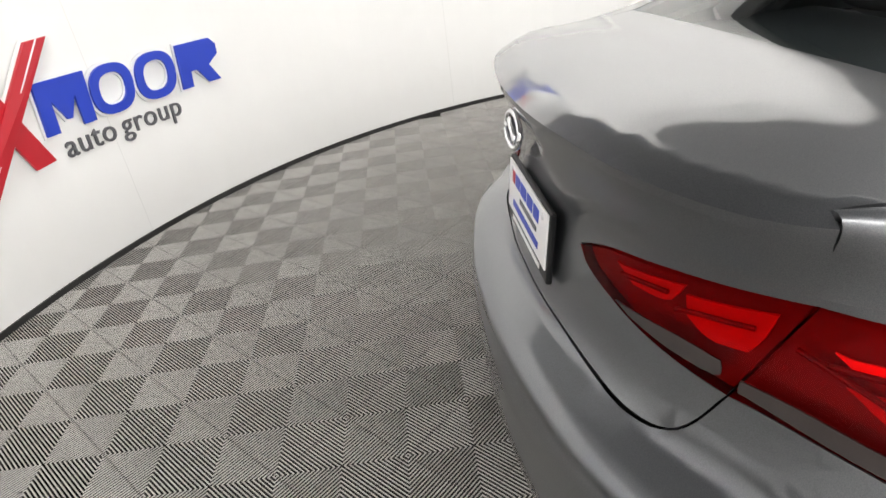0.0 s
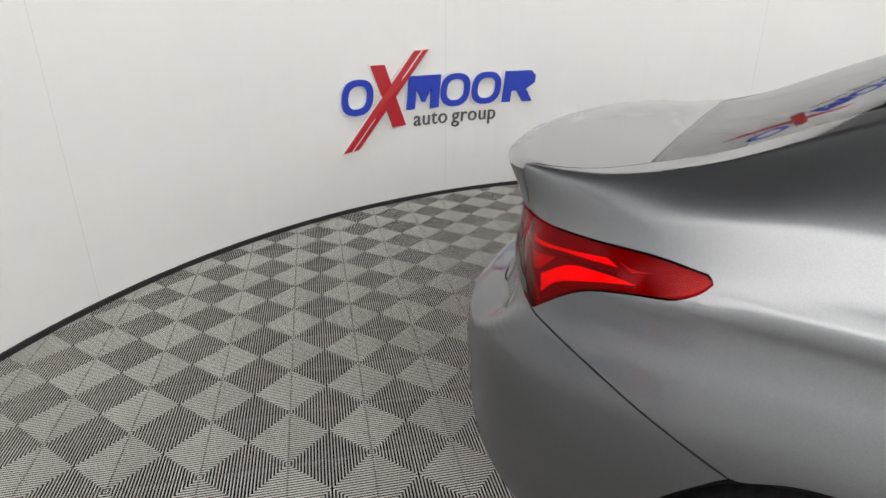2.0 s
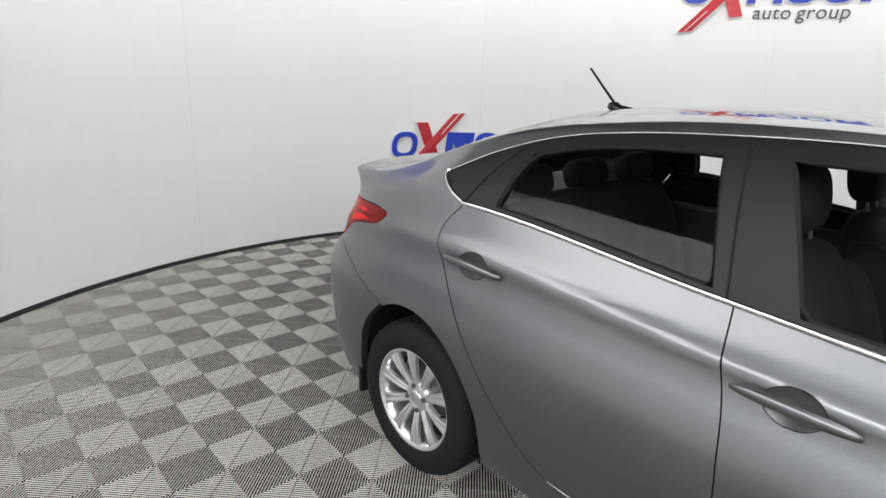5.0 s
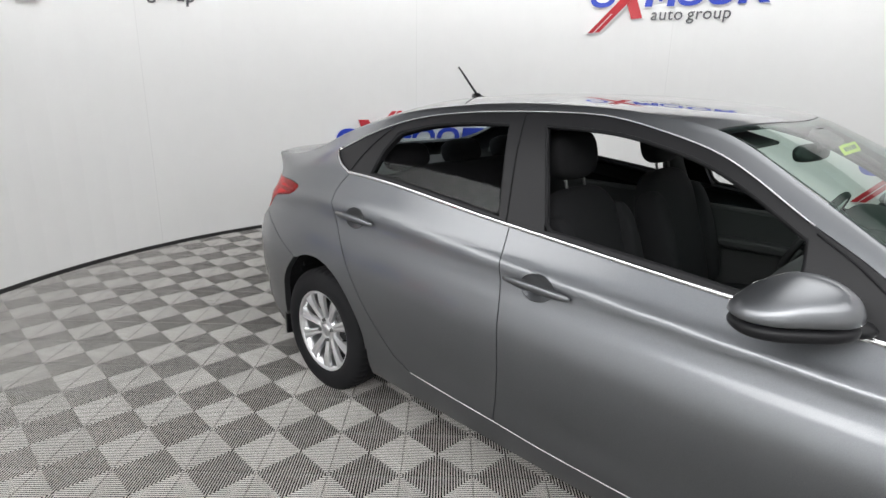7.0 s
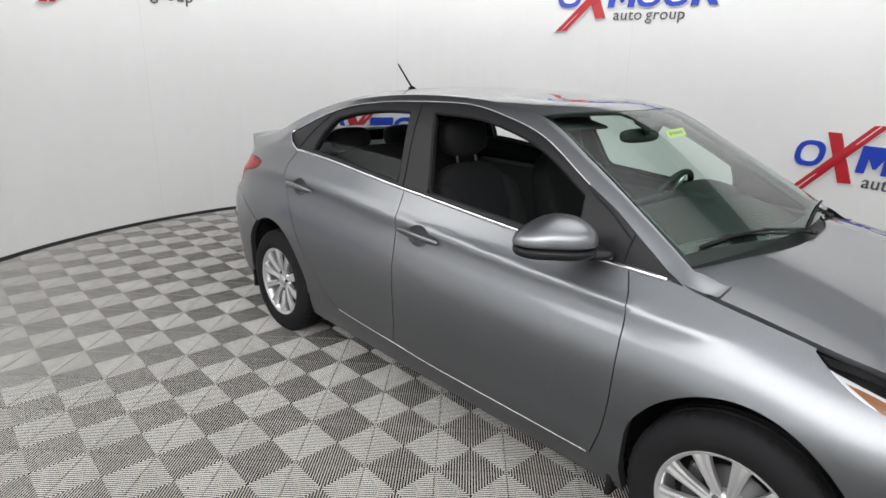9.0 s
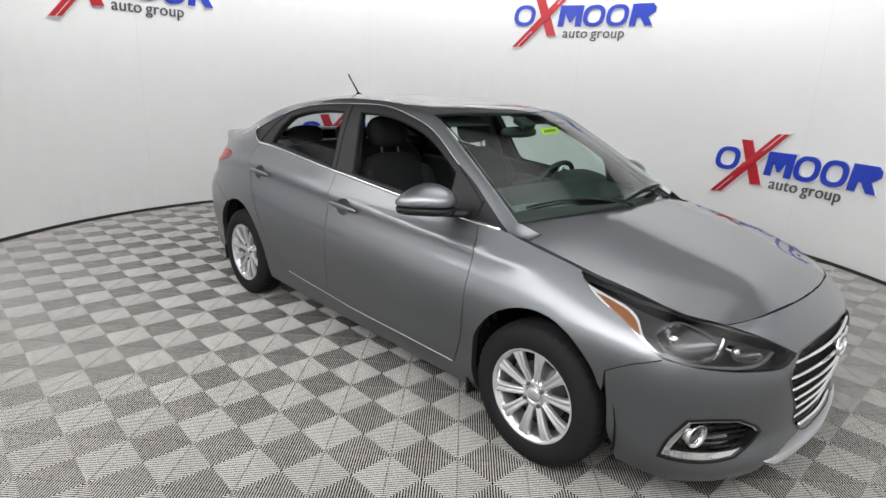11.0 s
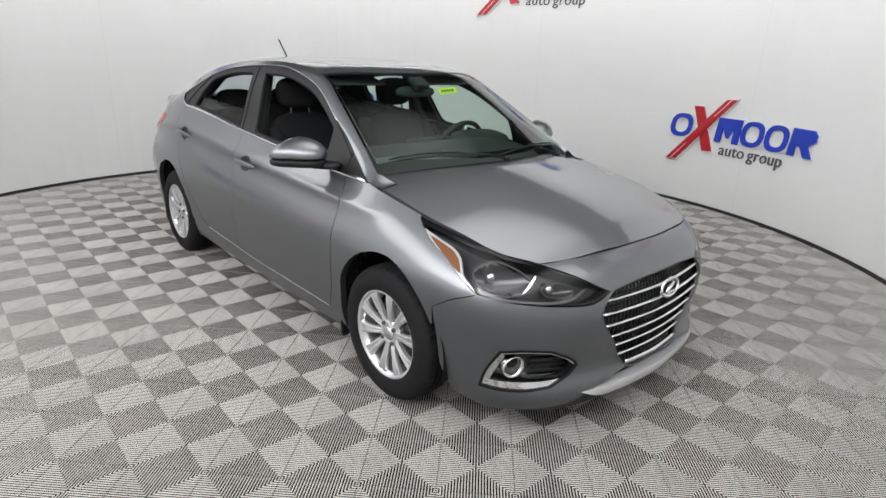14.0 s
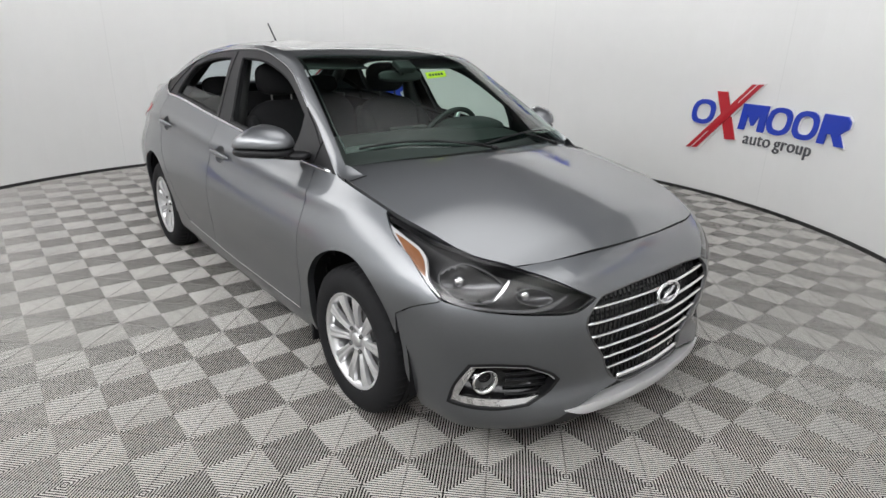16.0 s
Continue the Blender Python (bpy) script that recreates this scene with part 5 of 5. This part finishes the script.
wheel = build_wheel()
wheel.parent = car
WY = 0.733
wheel.matrix_basis = pose(1.29, -WY, 0.3085, 0, 8, 0)
copy_thing(wheel, pose(-1.29, -WY, 0.3085, 0, 31, 0))
copy_thing(wheel, pose(1.29, WY, 0.3085, 0, 15, 180))
copy_thing(wheel, pose(-1.29, WY, 0.3085, 0, 3, 180))

# ---- cabin
def seat(x, y, lean, name="front_seat", width=0.50):
    s = tagged(new(name), "black cloth front seat with headrest")
    s.parent = car
    pillow("cushion", (0.54, width, 0.18), (x, y, 0.46), CLOTH, s, (3.5, 4), (0, -8, 0))
    for k in (-1, 1):
        pillow("side_bolster", (0.50, 0.10, 0.17), (x, y + k * width * 0.43, 0.50), CLOTH, s, (3, 3), (0, -8, 0))
        pillow("back_bolster", (0.16, 0.10, 0.52), (x - 0.30, y + k * width * 0.42, 0.79), CLOTH, s, (3, 3), (0, lean, 0))
    pillow("backrest", (0.15, width * 0.98, 0.66), (x - 0.335, y, 0.80), CLOTH, s, (3.2, 3.6), (0, lean, 0))
    pillow("headrest", (0.11, 0.27, 0.19), (x - 0.452, y, 1.235), CLOTH, s, (2.8, 3.2), (0, lean * 0.6, 0))
    for k in (-1, 1):
        tube("headrest_post", [(x - 0.415, y + k * 0.06, 1.08), (x - 0.445, y + k * 0.06, 1.20)], 0.006, DARK_METAL, s)
    return s


seat(0.20, -0.365, -18)
seat(0.20, 0.365, -18)
rear = tagged(new("rear_bench"), "black cloth rear bench")
rear.parent = car
pillow("bench_cushion", (0.52, 1.22, 0.20), (-0.72, 0, 0.47), CLOTH, rear, (4, 5), (0, -8, 0))
pillow("bench_back", (0.16, 1.22, 0.62), (-1.05, 0, 0.80), CLOTH, rear, (4, 5), (0, -22, 0))
for y in (-0.38, 0.0, 0.38):
    pillow("rear_headrest", (0.10, 0.26, 0.13), (-1.17, y, 1.135), CLOTH, rear, (3, 3), (0, -18, 0))
block("parcel_shelf", (0.42, 1.18, 0.03), (-1.38, 0, 1.045), DASH, car, 0.01)


def dash_warp(q):
    return Vector((q.x + 0.06 * (q.y / 0.65) ** 2 * -1, q.y, q.z - 0.05 * max(q.x, 0) / 0.3))


pillow("dashboard", (0.56, 1.30, 0.26), (0.80, 0, 0.885), DASH, car, (3.5, 5), (0, 4, 0), n=16, warp=dash_warp)
pillow("instrument_hood", (0.22, 0.40, 0.10), (0.63, 0.365, 1.005), DASH, car, (3, 3), (0, 8, 0))
block("centre_screen", (0.03, 0.24, 0.14), (0.535, 0.0, 0.955), GLOSS_BLACK, car, 0.01, (0, -14, 0))
block("centre_console", (0.85, 0.20, 0.30), (0.25, 0, 0.42), DASH, car, 0.03)
sw = tagged(new("steering_wheel"), "black three spoke steering wheel")
sw.parent = car
ms = pose(0.43, 0.365, 0.93, 0, -64, 0)
tube("rim", [ms @ Vector((0.182 * math.cos(t), 0.182 * math.sin(t), 0)) for t in np.linspace(0, 2 * math.pi, 40, endpoint=False)], 0.015, DASH, sw, sides=10, closed=True)
pillow("boss", (0.15, 0.17, 0.06), tuple(ms @ Vector((0, 0, -0.01))), DASH, sw, (3, 3), (0, -64, 0))
for a in (0, 180, 270):
    tube("spoke", [ms @ Vector((0.05 * math.cos(radians(a + 90)), 0.05 * math.sin(radians(a + 90)), -0.01)), ms @ Vector((0.175 * math.cos(radians(a + 90)), 0.175 * math.sin(radians(a + 90)), 0))], 0.016, SATIN, sw, sides=8)
tube("column", [ms @ Vector((0, 0, -0.02)), ms @ Vector((0, 0, -0.25))], 0.035, DASH, sw)
rv = tagged(new("rear_view_mirror"), "black rear view mirror behind the windscreen")
rv.parent = car
pillow("mirror_housing", (0.040, 0.250, 0.062), (0.452, 0.0, 1.282), DASH, rv, (3, 3), (0, -12, -9))
tube("mirror_stalk", [(0.468, 0.0, 1.29), (0.49, 0.0, 1.335)], 0.012, DASH, rv)
block("sensor_box", (0.09, 0.10, 0.035), (0.485, 0.0, 1.333), DASH, rv, 0.01, (0, 26, 0))
tg = tagged(new("paper_tag"), "small yellow paper tag hanging at the mirror")
tg.parent = car
block("tag_sheet", (0.002, 0.115, 0.040), (0.525, 0.182, 1.290), YELLOW, tg, 0.0, (8, -40, -18))
tm = pose(0.525, 0.182, 1.290, 8, -40, -18)
for k in range(5):
    block("print_bar", (0.001, 0.011, 0.016), tuple(tm @ Vector((0.0016, (k - 2) * 0.017, 0))), PAPER_BLACK, tg, 0.0, (8, -40, -18))
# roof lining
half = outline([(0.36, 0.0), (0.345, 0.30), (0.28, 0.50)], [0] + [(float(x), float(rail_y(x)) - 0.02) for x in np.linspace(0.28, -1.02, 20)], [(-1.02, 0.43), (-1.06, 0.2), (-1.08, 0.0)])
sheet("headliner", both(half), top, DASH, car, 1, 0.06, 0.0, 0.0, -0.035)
for y in (-0.34, 0.34):
    block("sun_visor", (0.16, 0.36, 0.012), (0.315, y, 1.338), DASH, car, 0.005, (0, 14, 0))
for side in (-1, 1):
    tube("seat_belt", [(-0.30, side * 0.555, 1.15), (-0.26, side * 0.57, 0.85), (-0.22, side * 0.58, 0.45)], 0.022, DASH, car, sides=6, flat=0.12)
    tube("pillar_lining", [(-0.31, side * 0.52, 1.36), (-0.28, side * 0.585, 1.15), (-0.22, side * 0.65, 0.92)], [0.035, 0.045, 0.05], DASH, car, sides=8)
    tube("pillar_lining", [(-1.0, side * 0.50, 1.33), (-1.20, side * 0.54, 1.20), (-1.45, side * 0.58, 1.06)], [0.03, 0.035, 0.04], DASH, car, sides=8)

# ---------------------------------------------------------------- signs on the wall
def wall_point(u0, u, z, out):
    """A place on the round wall: u metres to the right of the start, z up, out from the wall."""
    a = radians(u0) - u / RAD
    r = RAD + bulge(a) - out
    return (CX + r * math.cos(a), CY + r * math.sin(a), z)


def slab(name, poly, u0, z0, out, thick, mat, parent, hole=None):
    """A flat cut-out letter-thick shape that follows the wall; poly in (u, z)."""
    v, f = [], []
    n = len(poly)
    z0 += 0.023
    poly, hole = [(u, z * 0.94) for u, z in poly], hole and [(u, z * 0.94) for u, z in hole]
    if hole:
        rings = [poly, hole]
        for o in (out + thick, out):
            for r in rings:
                v += [wall_point(u0, u, z0 + z, o) for u, z in r]
        for i in range(n):
            j = (i + 1) % n
            f.append((i, j, n + j, n + i))
            f.append((i, 2 * n + i, 2 * n + j, j))
            f.append((n + i, n + j, 3 * n + j, 3 * n + i))
    else:
        v = [wall_point(u0, u, z0 + z, o) for o in (out + thick, out) for u, z in poly]
        f = [tuple(range(n))] + [(i, n + i, n + (i + 1) % n, (i + 1) % n) for i in range(n)]
    return mesh_ob(name, v, f, mat, parent)


def oval(u, z, a, b, n=36, e=2.5, slant=0.12):
    out = []
    for k in range(n):
        t = 2 * math.pi * k / n
        x = math.copysign(abs(math.cos(t)) ** (2 / e), math.cos(t)) * a
        y = math.copysign(abs(math.sin(t)) ** (2 / e), math.sin(t)) * b
        out.append((u + x + slant * y, z + y))
    return out


def quad(u0, u1, z0, z1, slant=0.12):
    return [(u0 + slant * z0, z0), (u1 + slant * z0, z0), (u1 + slant * z1, z1), (u0 + slant * z1, z1)]


def small_word(word, u0, u, z, out, parent):
    """A short grey word standing off the wall, cut from the built-in font."""
    cu = bpy.data.curves.new("word", "FONT")
    cu.body, cu.size, cu.extrude, cu.shear, cu.offset = word, 0.168, 0.006, 0.06, 0.0
    cu.space_character = 1.06
    tmp = bpy.data.objects.new("word", cu)
    bpy.context.scene.collection.objects.link(tmp)
    me = bpy.data.meshes.new_from_object(tmp.evaluated_get(bpy.context.evaluated_depsgraph_get()))
    bpy.data.objects.remove(tmp)
    for q in me.vertices:
        q.co = wall_point(u0, u + q.co.x, z + q.co.y, out + 0.006 + q.co.z)
    me.materials.clear()
    me.materials.append(GREYP)
    ob = new("word", me)
    ob.parent = parent
    return ob


def wall_sign(u0, z0):
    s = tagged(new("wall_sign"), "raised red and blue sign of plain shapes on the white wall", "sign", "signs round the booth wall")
    T, G = 0.028, 0.004

    def backed(name, poly, mat, hole=None):
        """A coloured face on a slightly larger white backing."""
        c = (sum(p[0] for p in poly) / len(poly), sum(p[1] for p in poly) / len(poly))
        ob = slab(name, poly, u0, z0, G + 0.012, T - 0.012, mat, s, hole)
        k = 0.012
        big = [(p[0] + k * math.copysign(1, p[0] - c[0]), p[1] + k * math.copysign(1, p[1] - c[1])) for p in poly]
        small = hole and [(p[0] - k * 0.7 * math.copysign(1, p[0] - c[0]), p[1] - k * 0.7 * math.copysign(1, p[1] - c[1])) for p in hole]
        slab("backing", big, u0, z0, G, 0.012, WHITE, ob, small)
        return ob

    for u in (0.142, 1.025, 1.315):
        backed("ring_shape", oval(u, 0.410, 0.134, 0.134), BLUE, oval(u, 0.410, 0.083, 0.086))
    # two plain blocks, each with a slot cut into its foot
    for blk in ([(0.572, 0.278), (0.645, 0.278), (0.662, 0.440), (0.715, 0.330), (0.740, 0.330), (0.800, 0.440), (0.792, 0.278), (0.865, 0.278), (0.890, 0.542), (0.600, 0.542)],
                [(1.465, 0.278), (1.540, 0.278), (1.552, 0.372), (1.600, 0.372), (1.660, 0.278), (1.748, 0.278), (1.690, 0.385), (1.770, 0.440), (1.775, 0.500), (1.735, 0.542), (1.495, 0.542)]):
        backed("block_shape", blk, BLUE)
    # crossing bars
    backed("cross_bar", [(0.268, 0.640), (0.385, 0.640), (0.560, 0.160), (0.445, 0.150)], REDP)
    slash = [(0.0, 0.0), (0.125, 0.012), (0.775, 0.742), (0.655, 0.735)]
    slab("slash_backing", [(-0.016, -0.012), (0.14, -0.004), (0.792, 0.752), (0.65, 0.748)], u0, z0, G, 0.013, WHITE, s)
    slab("slash_bar", slash, u0, z0, G + 0.014, T - 0.010, REDP, s)
    slab("slash_line", [(0.060, 0.006), (0.070, 0.007), (0.722, 0.739), (0.711, 0.738)], u0, z0, G + 0.016, T - 0.009, WHITE, s)
    # small grey words below
    for word, u in (("auto", 0.640), ("group", 0.998)):
        small_word(word, u0, u, z0 + 0.152, G, s)
    return s


for u0, z0 in ((163.85, 0.445), (122.6, 1.990), (83.0, 0.445), (203.8, 1.960), (244.5, 0.445), (42.0, 1.990)):
    wall_sign(u0, z0)
# upright joints between the wall panels
for a in (191.0, 150.2, 110.0, 69.5, 29.0, 231.5):
    v = [wall_point(a, u, z, 0.0012) for u, z in ((0, 0.035), (0.004, 0.035), (0.004, WALL_H - 0.02), (0, WALL_H - 0.02))]
    j = mesh_ob("wall_joint", v, [(0, 1, 2, 3)], WALL_JOINT, wall)


# ---------------------------------------------------------------- floor tiles, piece by piece
tile_data = tile_mesh()
rot = Matrix.Rotation(TILE_ANGLE, 4, "Z")
centre = rot.inverted() @ (Vector((CX, CY, 0)) - LAT)
rest_v, rest_f = [], []
base_v = [v.co.copy() for v in tile_data.vertices]
base_f = [tuple(p.vertices) for p in tile_data.polygons]
spots = []
for i in range(-25, 26):
    for j in range(-25, 26):
        p = Vector((i * TILE, j * TILE, 0))
        w = Matrix.Translation(LAT) @ rot @ p
        d = w - Vector((CX, CY, 0))
        if d.length < RAD + bulge(math.atan2(d.y, d.x)) + TILE * 0.42:
            spots.append(((w - Vector((-0.2, -0.9, 0))).length, p))
spots.sort(key=lambda q: q[0])
for n, (far, p) in enumerate(spots):
    m = Matrix.Translation(LAT) @ rot @ Matrix.Translation(p)
    if n < 300:
        t = new("tile", tile_data)
        t.matrix_world = m
        t.parent = floor
    else:
        b = len(rest_v)
        rest_v.extend(m @ v for v in base_v)
        rest_f.extend(tuple(b + k for k in f) for f in base_f)
rest = mesh_ob("tile_field", rest_v, rest_f, RIB, floor)
tagged(rest, kind="stuff")
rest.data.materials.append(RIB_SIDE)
# same painted shade on the steep faces of the outer tiles
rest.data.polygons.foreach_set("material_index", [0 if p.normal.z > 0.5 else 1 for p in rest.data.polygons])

# ---- bits of grit lying on the tiles
random.seed(11)
v, f = [], []
spots_seen = [(-2.41, 1.745), (-2.50, 1.07), (-3.73, 0.37), (-2.30, -1.52), (-1.72, -1.53), (-3.49, -1.36)]
spots_seen += [(random.uniform(-3.6, 3.0), random.uniform(-2.6, -1.2)) for _ in range(10)]
for x, y in spots_seen:
    b = len(v)
    n, r = 7, random.uniform(0.004, 0.009)
    for k in range(n):
        a = 2 * math.pi * k / n
        q = r * random.uniform(0.6, 1.2)
        v.append((x + q * math.cos(a), y + 0.6 * q * math.sin(a), 0.0))
    v.append((x, y, 0.003))
    f += [(b + k, b + (k + 1) % n, b + n) for k in range(n)]
grit = mesh_ob("grit", v, f, BASE)
tagged(grit, "small dark crumbs of dirt lying on the floor tiles", "dirt", kind="stuff")
